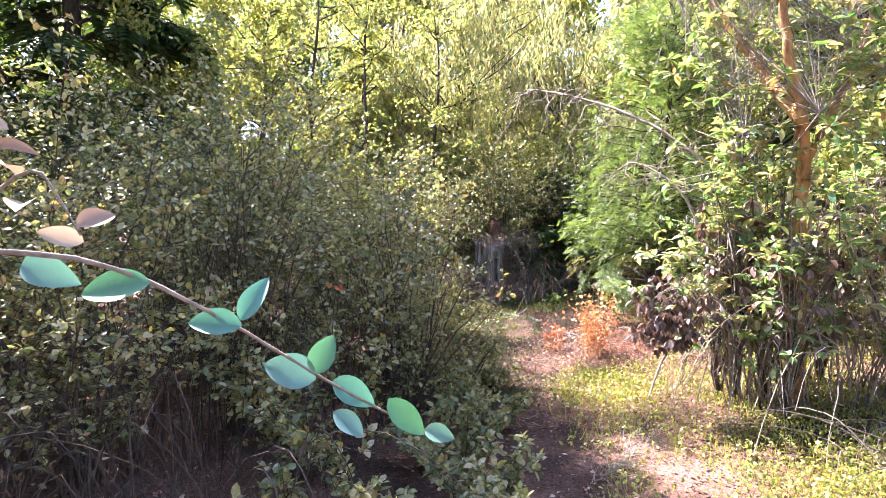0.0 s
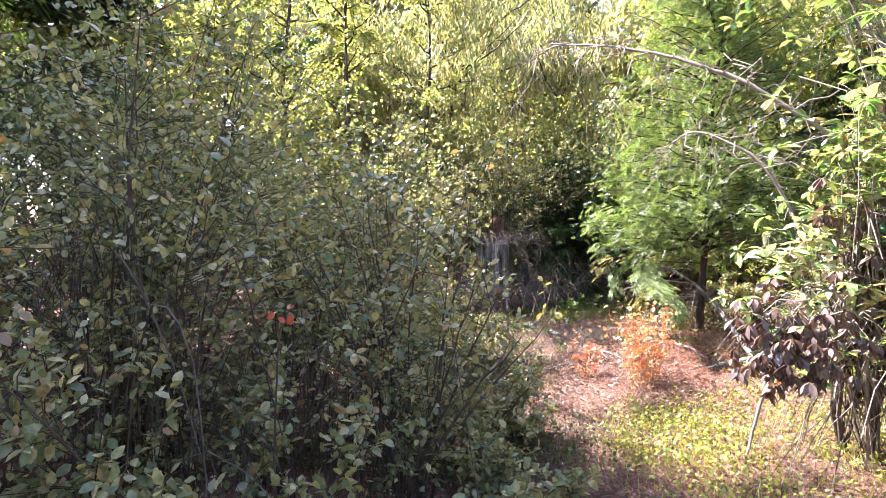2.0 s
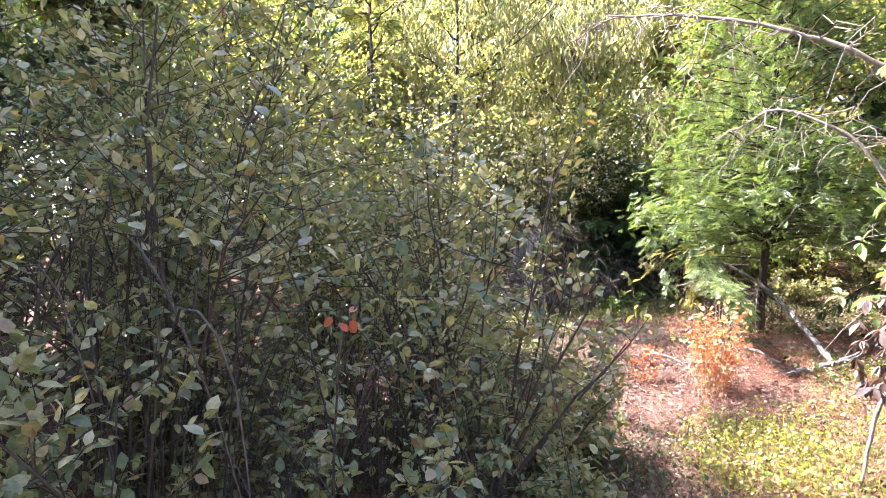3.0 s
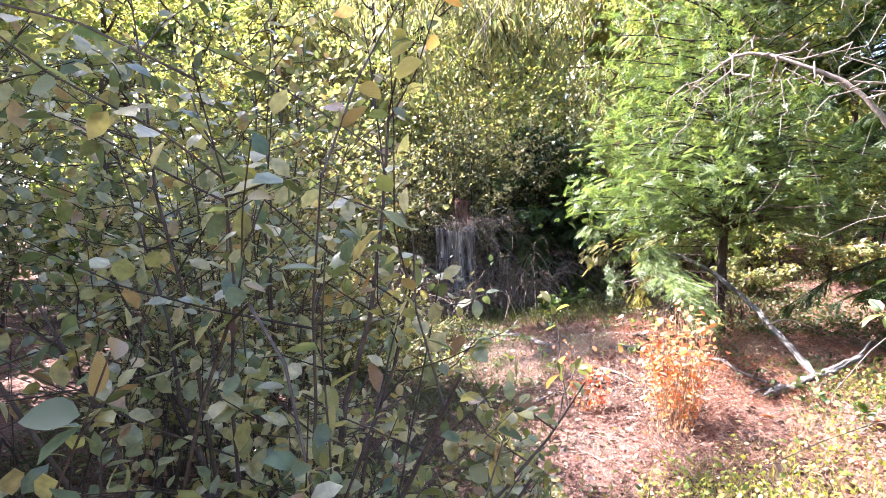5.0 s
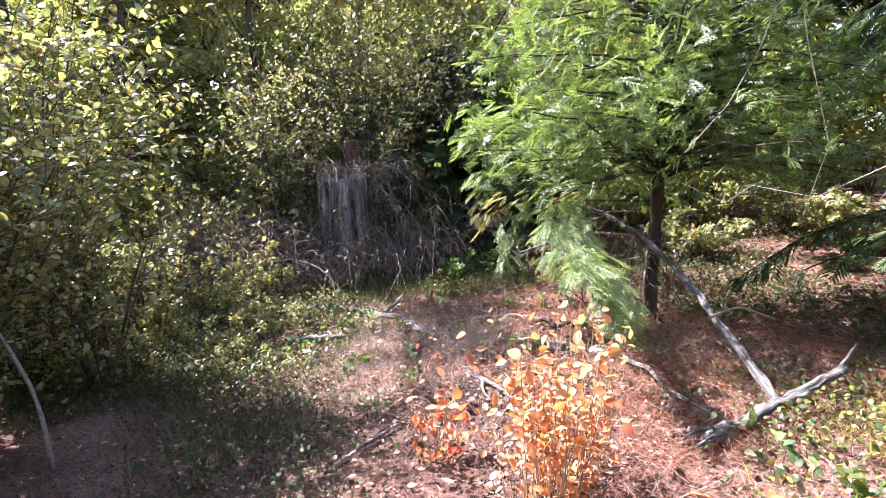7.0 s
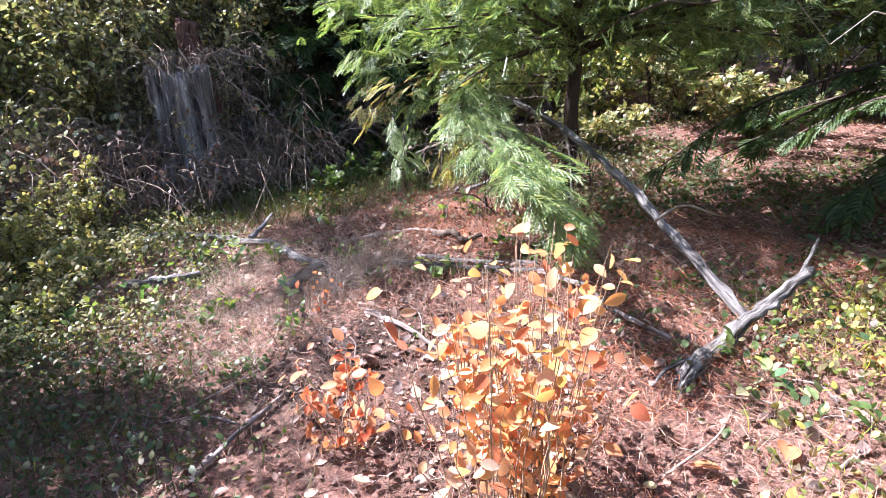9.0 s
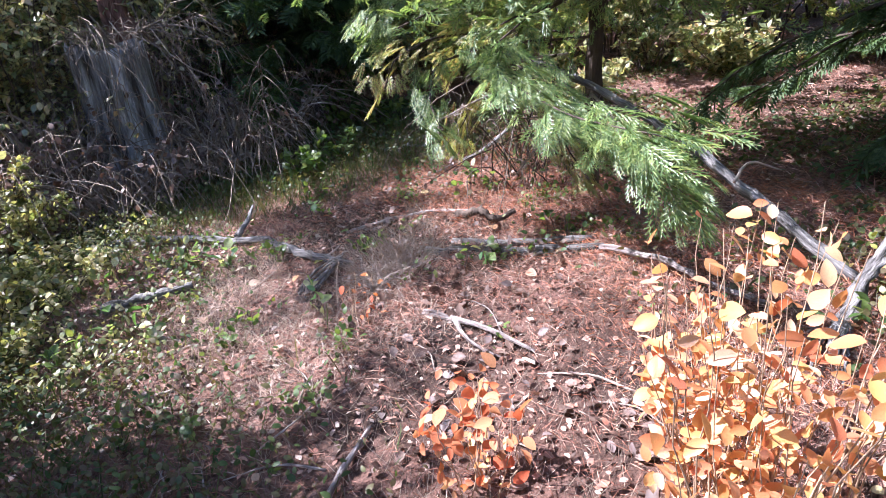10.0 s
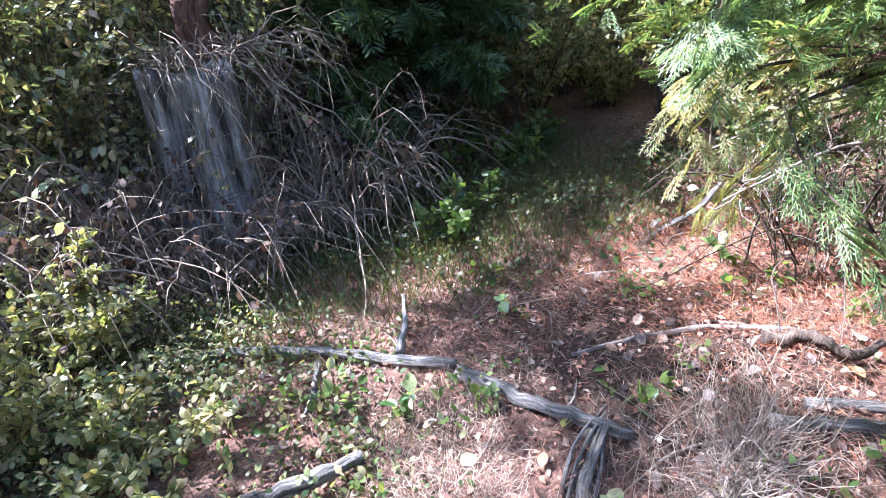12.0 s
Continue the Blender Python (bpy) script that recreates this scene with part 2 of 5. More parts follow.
def mesh_object(name, verts, faces, material, parent=None, label="", kind="", smooth=False):
    """One mesh out of arrays: verts N x 3, faces M x 3 or M x 4. World metres; the parent has no turn."""
    verts = np.asarray(verts, dtype=np.float32)
    faces = np.asarray(faces, dtype=np.int32)
    me = bpy.data.meshes.new(name)
    if parent is not None:
        verts = verts - np.array(parent.location if parent.parent is None else parent.parent.location, dtype=np.float32)
    me.vertices.add(len(verts))
    me.vertices.foreach_set("co", verts.ravel())
    k = faces.shape[1]
    me.loops.add(faces.size)
    me.loops.foreach_set("vertex_index", faces.ravel())
    me.polygons.add(len(faces))
    me.polygons.foreach_set("loop_start", np.arange(0, faces.size, k, dtype=np.int32))
    me.update(calc_edges=True)
    if smooth:
        me.polygons.foreach_set("use_smooth", np.ones(len(faces), dtype=bool))
    me.materials.append(material)
    ob = new(name, me)
    if parent is not None:
        ob.parent = parent
    return tagged(ob, label, "", "", kind)


def unit(v):
    return v / np.maximum(np.linalg.norm(v, axis=-1, keepdims=True), 1e-9)


def frames(direction, normal, size):
    """N turn-and-size matrices whose y runs along direction and whose z leans to normal."""
    y = unit(direction)
    z = normal - (normal * y).sum(-1, keepdims=True) * y
    z = unit(z + 1e-6)
    x = np.cross(y, z)
    return np.stack([x, y, z], -1) * np.asarray(size).reshape(-1, 1, 1)


def stamp(template, turns, places):
    tv, tf = template
    v = np.einsum("nij,vj->nvi", turns, tv) + places[:, None, :]
    f = tf[None] + (np.arange(len(places)) * len(tv))[:, None, None]
    return v.reshape(-1, 3), f.reshape(-1, tf.shape[1])


def tubes(paths, radii, sides=3):
    """Tubes along N paths of K points. Returns verts and quads."""
    n, k, _ = paths.shape
    tan = unit(np.gradient(paths, axis=1))
    ref = np.where(np.abs(tan[..., 2:3]) > 0.9, np.array([1.0, 0, 0]), np.array([0, 0, 1.0]))
    a = unit(np.cross(tan, ref))
    b = np.cross(tan, a)
    ang = np.arange(sides) * 2 * math.pi / sides
    ring = a[:, :, None, :] * np.cos(ang)[:, None] + b[:, :, None, :] * np.sin(ang)[:, None]
    v = paths[:, :, None, :] + ring * np.broadcast_to(radii, (n, k))[:, :, None, None]
    i, j, s = np.meshgrid(np.arange(n), np.arange(k - 1), np.arange(sides), indexing="ij")
    base, nxt = i * k * sides, (s + 1) % sides
    f = np.stack([base + j * sides + s, base + j * sides + nxt, base + (j + 1) * sides + nxt, base + (j + 1) * sides + s], -1)
    return v.reshape(-1, 3), f.reshape(-1, 4)


def limb(name, points, r0, r1, material, parent, label="", sides=9, rough=0.12, steps=6, seed=0, power=1.0):
    """A knotty round limb through the points, with closed ends."""
    r = np.random.default_rng(seed + 11)
    p = np.array(points, dtype=float)
    t = np.linspace(0, len(p) - 1, (len(p) - 1) * steps + 1)
    q = np.stack([np.interp(t, np.arange(len(p)), p[:, i]) for i in range(3)], -1)
    for _ in range(3):
        q[1:-1] = (q[:-2] + 2 * q[1:-1] + q[2:]) / 4
    u = np.linspace(0, 1, len(q)) ** power
    rad = r0 + (r1 - r0) * u
    q[1:-1] += r.normal(0, 0.18, (len(q) - 2, 3)) * rad[1:-1, None]
    v, f = tubes(q[None], rad[None], sides)
    v = v.reshape(len(q), sides, 3)
    gro = 1 + rough * r.normal(0, 1, (1, sides, 1)) + rough * 0.8 * r.normal(0, 1, (len(q), sides, 1))
    v = q[:, None] + (v - q[:, None]) * gro
    verts = np.concatenate([v.reshape(-1, 3), q[:1], q[-1:]])
    n = len(q) * sides
    s = np.arange(sides)
    cap0 = np.stack([np.full(sides, n), (s + 1) % sides, s, s], -1)
    cap1 = np.stack([np.full(sides, n + 1), n - sides + s, n - sides + (s + 1) % sides, n - sides + (s + 1) % sides], -1)
    tris = np.concatenate([f[:, [0, 1, 2]], f[:, [0, 2, 3]], cap0[:, :3], cap1[:, :3]])
    ob = mesh_object(name, verts, tris, material, parent, label, smooth=False)
    # wood grain: round the limb, and drawn out along it
    run = np.concatenate([[0], np.cumsum(np.linalg.norm(np.diff(q, axis=0), axis=1))]) + 3.0 * seed
    turn_ = s * 2 * math.pi / sides
    grain = np.stack([rad[:, None] * np.cos(turn_), rad[:, None] * np.sin(turn_), np.repeat(run[:, None], sides, 1)], -1).reshape(-1, 3)
    grain = np.concatenate([grain, [(0, 0, run[0]), (0, 0, run[-1])]])
    ob.data.attributes.new("grain", "FLOAT_VECTOR", "POINT").data.foreach_set("vector", grain.astype(np.float32).ravel())
    return ob


LEAF2 = (np.array([(0, 0, 0), (-0.30, 0.45, 0.07), (0, 1, -0.05), (0.30, 0.45, 0.07)], float), np.array([(0, 2, 1), (0, 3, 2)]))
LEAF4 = (np.array([(0, 0, 0), (-0.28, 0.28, 0.05), (0.28, 0.28, 0.05), (-0.27, 0.65, 0.02), (0.27, 0.65, 0.02), (0, 1, -0.10)], float), np.array([(0, 2, 1), (1, 2, 4), (1, 4, 3), (3, 4, 5)]))
LEAF8 = (np.array([(0, 0, 0), (-0.22, 0.18, 0.05), (0, 0.22, 0), (0.22, 0.18, 0.05), (-0.33, 0.5, 0.07), (0, 0.5, -0.02), (0.33, 0.5, 0.07), (-0.21, 0.8, 0.02), (0, 0.8, -0.07), (0.21, 0.8, 0.02), (0, 1, -0.14)], float),
         np.array([(0, 2, 1), (0, 3, 2), (1, 2, 5), (1, 5, 4), (2, 3, 6), (2, 6, 5), (4, 5, 8), (4, 8, 7), (5, 6, 9), (5, 9, 8), (7, 8, 10), (8, 9, 10)]))
STRAND = (np.array([(0, 0, 0), (-0.11, 0.4, 0.03), (0, 1, -0.05), (0.11, 0.4, 0.03)], float), np.array([(0, 2, 1), (0, 3, 2)]))
LANCE = (np.array([(0, 0, 0), (-0.13, 0.3, 0.03), (0, 0.3, -0.01), (0.13, 0.3, 0.03), (-0.13, 0.65, 0.0), (0, 0.65, -0.05), (0.13, 0.65, 0.0), (0, 1, -0.16)], float),
         np.array([(0, 2, 1), (0, 3, 2), (1, 2, 5), (1, 5, 4), (2, 3, 6), (2, 6, 5), (4, 5, 7), (5, 6, 7)]))


def oval(rows=6, width=0.30, fold=0.16, curl=-0.16):
    """A finely rounded leaf, creased along the midrib."""
    v, f = [(0, 0, 0)], []
    for i in range(1, rows):
        y = i / rows
        w = width * math.sin(math.pi * y ** 0.85) ** 0.75
        v += [(-w, y, fold * w * 2 + curl * y * y), (0, y, curl * y * y), (w, y, fold * w * 2 + curl * y * y)]
    v.append((0, 1, curl))
    f += [(0, 2, 1), (0, 3, 2)]
    for i in range(rows - 2):
        a = 1 + 3 * i
        f += [(a, a + 1, a + 4), (a, a + 4, a + 3), (a + 1, a + 2, a + 5), (a + 1, a + 5, a + 4)]
    a, t = 1 + 3 * (rows - 2), len(v) - 1
    f += [(a, a + 1, t), (a + 1, a + 2, t)]
    return np.array(v, float), np.array(f)


OVAL = oval()
OVAL_FINE = oval(12, 0.27, 0.3, -0.22)
BLADE = (np.array([(-0.02, 0, 0), (0.02, 0, 0), (-0.015, 0.55, 0.05), (0.015, 0.55, 0.05), (0, 1, 0.22)], float), np.array([(0, 1, 3), (0, 3, 2), (2, 3, 4)]))
BLADE_THIN = (BLADE[0] * np.array((0.38, 1, 1)), BLADE[1])
NEEDLE = (np.array([(-0.015, 0, 0), (0.015, 0, 0), (0.07, 0.6, 0.05), (0.10, 1, 0.02)], float), np.array([(0, 1, 2), (0, 2, 3)]))


def spray(pairs, lobes, width, droop, angle=48):
    """A flat conifer spray along y, one unit long: paired side shoots, each feathered with narrow lobes."""
    v, f = [], []
    def lobe(p, d, length, w):
        d = np.array(d) / np.linalg.norm(d)
        s = np.array((-d[1], d[0], 0)) * w
        k = len(v)
        m = np.array(p) + d * length * 0.55
        e = np.array(p) + d * length
        e[2] -= length * 0.15
        v.extend([p, m + s, e, m - s])
        f.extend([(k, k + 1, k + 2), (k, k + 2, k + 3)])
    for i in range(pairs):
        y = 0.08 + 0.86 * i / pairs
        reach = 0.42 * math.sin(math.pi * (0.15 + 0.8 * (1 - y) ** 0.9)) + 0.05
        for side in (-1, 1):
            a = radians(angle)
            d = np.array((side * math.sin(a), math.cos(a), 0))
            p0 = np.array((0, y + (0.02 if side > 0 else 0), -droop * y * y))
            lobe(p0, d, reach, width)
            for j in range(lobes):
                q = p0 + d * reach * (0.25 + 0.6 * j / max(lobes, 1))
                q[2] -= droop * 0.3 * (q[0] ** 2)
                b = a * side + (0.75 if j % 2 else -0.75)
                lobe(q, (math.sin(b), math.cos(b), -0.1), reach * 0.42, width * 0.8)
    lobe(np.array((0, 0.85, -droop * 0.72)), (0, 1, -0.1), 0.18, width)
    lobe(np.array((0, 0.0, 0)), (0, 1, -droop * 0.5), 0.9, width * 0.5)
    return np.array(v, float), np.array(f)


SPRAY_NEAR = spray(6, 3, 0.021, 0.2, 34)
SPRAY_TREE = spray(5, 2, 0.028, 0.18, 36)
SPRAY_MID = spray(7, 1, 0.036, 0.25)
SPRAY_FAR = spray(6, 0, 0.060, 0.35)
SPRAY_THIN = spray(4, 0, 0.07, 0.35)
SPRAY_HANG = spray(7, 0, 0.035, 0.3, 24)

# ---------- ground height ----------
_lattice = rng.random((64, 64))


def vnoise(x, y, scale, shift=0):
    x, y = np.asarray(x, float) * scale + shift * 7.3 + 500, np.asarray(y, float) * scale + shift * 3.1 + 500
    i, j = np.floor(x).astype(int), np.floor(y).astype(int)
    u, w = x - i, y - j
    u, w = u * u * (3 - 2 * u), w * w * (3 - 2 * w)
    g = lambda a, b: _lattice[a % 64, b % 64]
    return (g(i, j) * (1 - u) + g(i + 1, j) * u) * (1 - w) + (g(i, j + 1) * (1 - u) + g(i + 1, j + 1) * u) * w


def gz(x, y):
    """The ground's height: it rises to the right, and a little on the bush side of the trail."""
    x, y = np.asarray(x, float), np.asarray(y, float)
    z = 0.084 * 14 * np.tanh(x / 14) - 0.085
    z = z + 0.17 * 6 * np.tanh(np.maximum(0.2 - x, 0) / 6)
    z = z + 0.10 * (vnoise(x, y, 0.5) - 0.5) + 0.05 * (vnoise(x, y, 1.7, 2) - 0.5) + 0.035 * (vnoise(x, y, 5, 4) - 0.5)
    return z


TRAIL = np.array([(0.0, -1.0), (0.05, 0.4), (-0.05, 1.1), (-0.3, 1.7), (-0.35, 2.1), (-0.27, 2.57), (0.38, 3.5), (0.94, 4.2), (1.08, 5.1), (0.73, 5.66), (0.42, 6.5), (0.5, 7.3)])


def trail_distance(p):
    best = np.full(len(p), 9e9)
    for a, b in zip(TRAIL[:-1], TRAIL[1:]):
        d = b - a
        t = np.clip(((p[:, :2] - a) @ d) / (d @ d), 0, 1)
        best = np.minimum(best, np.linalg.norm(p[:, :2] - a - t[:, None] * d, axis=1))
    return best


def clear(p, room=0.34, low=0.72):
    """True where a leaf or twig leaves the walker room."""
    return (trail_distance(p) > room) | (p[:, 2] < low)


def rand_dirs(n, r=rng):
    return unit(r.normal(0, 1, (n, 3)))

# ---------- ground ----------
def steps_out(a, b, step, far):
    mid = np.arange(a, b + step / 2, step)
    out, g, v = [], step, 0.0
    while v < far:
        g *= 1.35
        v += g
        out.append(v)
    out = np.array(out)
    return np.concatenate([a - out[::-1], mid, b + out])


gx_, gy_ = steps_out(-5, 8, 0.09, 500), steps_out(-2, 13, 0.09, 500)
GX, GY = np.meshgrid(gx_, gy_, indexing="ij")
gv = np.stack([GX, GY, gz(GX, GY)], -1).reshape(-1, 3)
gi, gj = np.meshgrid(np.arange(len(gx_) - 1), np.arange(len(gy_) - 1), indexing="ij")
gk = gi * len(gy_) + gj
gf = np.stack([gk, gk + len(gy_), gk + len(gy_) + 1, gk + 1], -1).reshape(-1, 4)
ground = mesh_object("ground", gv, gf, M_GROUND, smooth=True)
tagged(ground, "reddish brown forest soil with needle duff and dappled sun", "ground", kind="structure")


# ---------- growing things ----------
def shrub(name, label, x, y, height, spread, stems, twigs, leaves, size, material, seed, stem_mat=None, singles=0, single_mat=None,
          template=LEAF4, lean=(0, 0), low=0.1, group="undergrowth shrubs", up=0.55, open_room=0.34, base=0.12, stem_r=0.009, droop=0.0):
    """A many-stemmed shrub: stems from one base, fine twigs off them, leaves along the twigs."""
    r = np.random.default_rng(seed)
    z0 = float(gz(x, y))
    root = thing(name, x, y, z0, label, "shrub", group)
    stem_mat = stem_mat or M_STEM
    k = 9
    az = r.random(stems) * 2 * math.pi
    out = np.sqrt(r.random(stems)) * spread
    top = np.stack([x + lean[0] + np.cos(az) * out, y + lean[1] + np.sin(az) * out, z0 + height * (0.62 + 0.38 * r.random(stems)) * (1 - 0.25 * (out / spread) ** 2)], -1)
    foot = np.stack([x + np.cos(az) * base * r.random(stems), y + np.sin(az) * base * r.random(stems), np.full(stems, z0 - 0.03)], -1)
    u = np.linspace(0, 1, k)
    bend = u ** 1.35
    path = foot[:, None] + (top - foot)[:, None] * np.stack([bend, bend, u ** (0.9 - 0.2 * droop)], -1)[None]
    wob = np.cumsum(r.normal(0, 0.022 * height / 2, (stems, k, 3)), axis=1)
    path = path + wob * u[None, :, None]
    path[:, 0, 2] = z0 - 0.03
    rad = (stem_r * (0.6 + 0.8 * r.random(stems)))[:, None] * (1.05 - 0.85 * u)[None]
    ok = clear(path.reshape(-1, 3), open_room * 0.7).reshape(stems, k).all(1)
    for i in np.flatnonzero(ok):
        v, f = tubes(path[i:i + 1], rad[i:i + 1], 5)
        mesh_object("stem", v, f, stem_mat, root, smooth=True)
    # twigs
    si = r.integers(0, stems, twigs)
    tt = low + (1 - low) * r.random(twigs) ** 0.8
    a = tt * (k - 1)
    i0 = np.minimum(a.astype(int), k - 2)
    fr = (a - i0)[:, None]
    p0 = path[si, i0] * (1 - fr) + path[si, i0 + 1] * fr
    d = rand_dirs(twigs, r)
    d[:, 2] = d[:, 2] * 0.5 + up
    away = p0[:, :2] - np.array((x, y))
    d[:, :2] += 0.5 * away / max(spread, 0.1)
    d = unit(d)
    length = height * (0.10 + 0.16 * r.random(twigs))
    w = np.linspace(0, 1, 4)
    tp = p0[:, None] + d[:, None] * (length[:, None] * w)[:, :, None]
    tp[:, :, 2] -= (droop * length[:, None]) * w ** 2
    tp[:, 1:] += r.normal(0, 0.02, (twigs, 3, 3)) * height * 0.3
    good = clear(tp[:, -1], open_room) & clear(tp[:, 1], open_room) & ok[si]
    tp = tp[good]
    if len(tp):
        v, f = tubes(tp, np.array([0.0032, 0.0026, 0.002, 0.0013])[None] * (0.5 + 0.15 * height ** 0.5), 3)
        mesh_object("twigwork", v, f, stem_mat, root, kind="stuff")
    # leaves
    if leaves and len(tp):
        ti = r.integers(0, len(tp), leaves)
        q = 0.15 + 0.85 * r.random(leaves)
        b = q * 3
        j0 = np.minimum(b.astype(int), 2)
        fb = (b - j0)[:, None]
        pos = tp[ti, j0] * (1 - fb) + tp[ti, j0 + 1] * fb
        along = unit(tp[ti, j0 + 1] - tp[ti, j0])
        dirs = unit(along * 0.5 + rand_dirs(leaves, r) * 0.9 + np.array((0, 0, -0.15 - droop * 0.5)))
        norm = unit(np.array((0, 0, 1.0)) + rand_dirs(leaves, r) * 0.75)
        sz = size * (0.55 + 0.75 * r.random(leaves))
        pos = pos + dirs * 0.006
        good = clear(pos, open_room) & (pos[:, 2] > gz(pos[:, 0], pos[:, 1]) + 0.02)
        pos, dirs, norm, sz = pos[good], dirs[good], norm[good], sz[good]
        turns = frames(dirs, norm, sz)
        if singles:
            # the leaves that the walker passes nearest can be picked one by one
            order = np.argsort(trail_distance(pos) + 0.3 * r.random(len(pos)))
            one, rest = order[:singles], order[singles:]
            single_leaves(root, OVAL, turns[one], pos[one], single_mat or M_BUSH_ONE, r)
        else:
            rest = np.arange(len(pos))
        v, f = stamp(template, turns[rest], pos[rest])
        mesh_object("foliage", v, f, material, root, kind="stuff")
    return root


def single_leaves(root, template, turns, places, material, r, name="leaf", kinds=6):
    """Leaves as parts of their own; alike ones share a mesh."""
    shapes = []
    for i in range(kinds):
        v = template[0].copy()
        v[:, 0] *= 0.85 + 0.4 * r.random()
        v[:, 2] += (r.random() - 0.4) * 0.35 * v[:, 1] ** 2 + (r.random() - 0.5) * 0.5 * v[:, 0]
        me = bpy.data.meshes.new(name)
        me.from_pydata(v.tolist(), [], template[1].tolist())
        me.materials.append(material)
        me.polygons.foreach_set("use_smooth", np.ones(len(me.polygons), dtype=bool))
        shapes.append(me)
    at = np.array(root.location)
    for i in range(len(places)):
        ob = new(name, shapes[i % kinds])
        ob.parent = root
        m = np.eye(4)
        m[:3, :3], m[:3, 3] = turns[i], places[i] - at
        ob.matrix_basis = Matrix(m.tolist())


def conifer(name, label, x, y, height, reach, branches, sprays, size, material, seed, trunk_r=0.09, low=0.12, droop=0.35, tilt=(0, 0),
            template=SPRAY_MID, bark=None, skirt=0.0, bare=0, group="forest trees", hang=0.35, power=0.8, side=None, join_limbs=True, wild=0.25, scatter_up=0.0, loose=0.45):
    """A conifer: tapered trunk, drooping limbs in uneven tiers, flat sprays along the limbs."""
    r = np.random.default_rng(seed)
    z0 = float(gz(x, y))
    root = thing(name, x, y, z0, label, "tree", group)
    bark = bark or M_BARK
    n = 9
    u = np.linspace(0, 1, n)
    trunk = np.stack([x + tilt[0] * u * height + 0.02 * r.normal(0, 1, n) * u, y + tilt[1] * u * height + 0.02 * r.normal(0, 1, n) * u, z0 - 0.05 + u * height], -1)
    limb("trunk", trunk, trunk_r, trunk_r * 0.08, bark, root, sides=11, rough=0.10, steps=4, seed=seed)
    hgt = low + (1 - low) * r.random(branches) ** 1.15
    az = r.random(branches) * 2 * math.pi
    if side is not None:
        az = side[0] + (r.random(branches) - 0.5) * side[1]
    ln = reach * (1.02 - hgt) ** power * (0.6 + 0.45 * r.random(branches)) + 0.12
    k = 7
    w = np.linspace(0, 1, k)
    p0 = np.stack([np.interp(hgt, u, trunk[:, i]) for i in range(3)], -1)
    d = np.stack([np.cos(az), np.sin(az), 0.22 + 0.35 * hgt + 0.15 * r.normal(0, 1, branches)], -1)
    path = p0[:, None] + d[:, None] * (ln[:, None] * w)[:, :, None]
    path[:, :, 2] -= droop * ln[:, None] * w ** 2 * (1.3 - hgt[:, None])
    path[:, 1:] += np.cumsum(r.normal(0, 0.02, (branches, k - 1, 3)), 1) * ln[:, None, None]
    path[:, :, 2] = np.maximum(path[:, :, 2], gz(path[:, :, 0], path[:, :, 1]) + 0.12)
    rad = trunk_r * 0.22 * (0.5 + 0.6 * (1 - hgt))[:, None] * (1.05 - 0.9 * w)[None] + 0.002
    if join_limbs:
        v, f = tubes(path, rad, 4)
        mesh_object("branchwork", v, f, bark, root, kind="stuff")
    else:
        for i in range(branches):
            v, f = tubes(path[i:i + 1], rad[i:i + 1], 5)
            mesh_object("limb", v, f, bark, root, smooth=True)
    # sprays
    bi = r.choice(branches, sprays, p=ln / ln.sum())
    q = 1 - 0.88 * r.random(sprays) ** 1.3
    a = q * (k - 1)
    i0 = np.minimum(a.astype(int), k - 2)
    fr = (a - i0)[:, None]
    pos = path[bi, i0] * (1 - fr) + path[bi, i0 + 1] * fr
    along = unit(path[bi, i0 + 1] - path[bi, i0])
    sidev = unit(np.cross(along, np.array((0, 0, 1.0)))) * np.where(r.random(sprays) < 0.5, -1, 1)[:, None]
    dirs = unit(along * 0.75 + sidev * (0.15 + 0.75 * r.random((sprays, 1))) + np.array((0, 0, -hang)) + rand_dirs(sprays, r) * wild)
    norm = unit(np.array((0, 0, 1.0)) + rand_dirs(sprays, r) * loose)
    sz = size * (0.55 + 0.7 * r.random(sprays))
    pos = pos + r.normal(0, scatter_up, (sprays, 3))
    good = clear(pos + dirs * sz[:, None], 0.4) & clear(pos, 0.4)
    v, f = stamp(template, frames(dirs, norm, sz)[good], pos[good])
    low_ = gz(v[:, 0], v[:, 1]) + 0.03
    v[:, 2] = np.maximum(v[:, 2], low_)
    mesh_object("crown", v, f, material, root, kind="stuff")
    return root


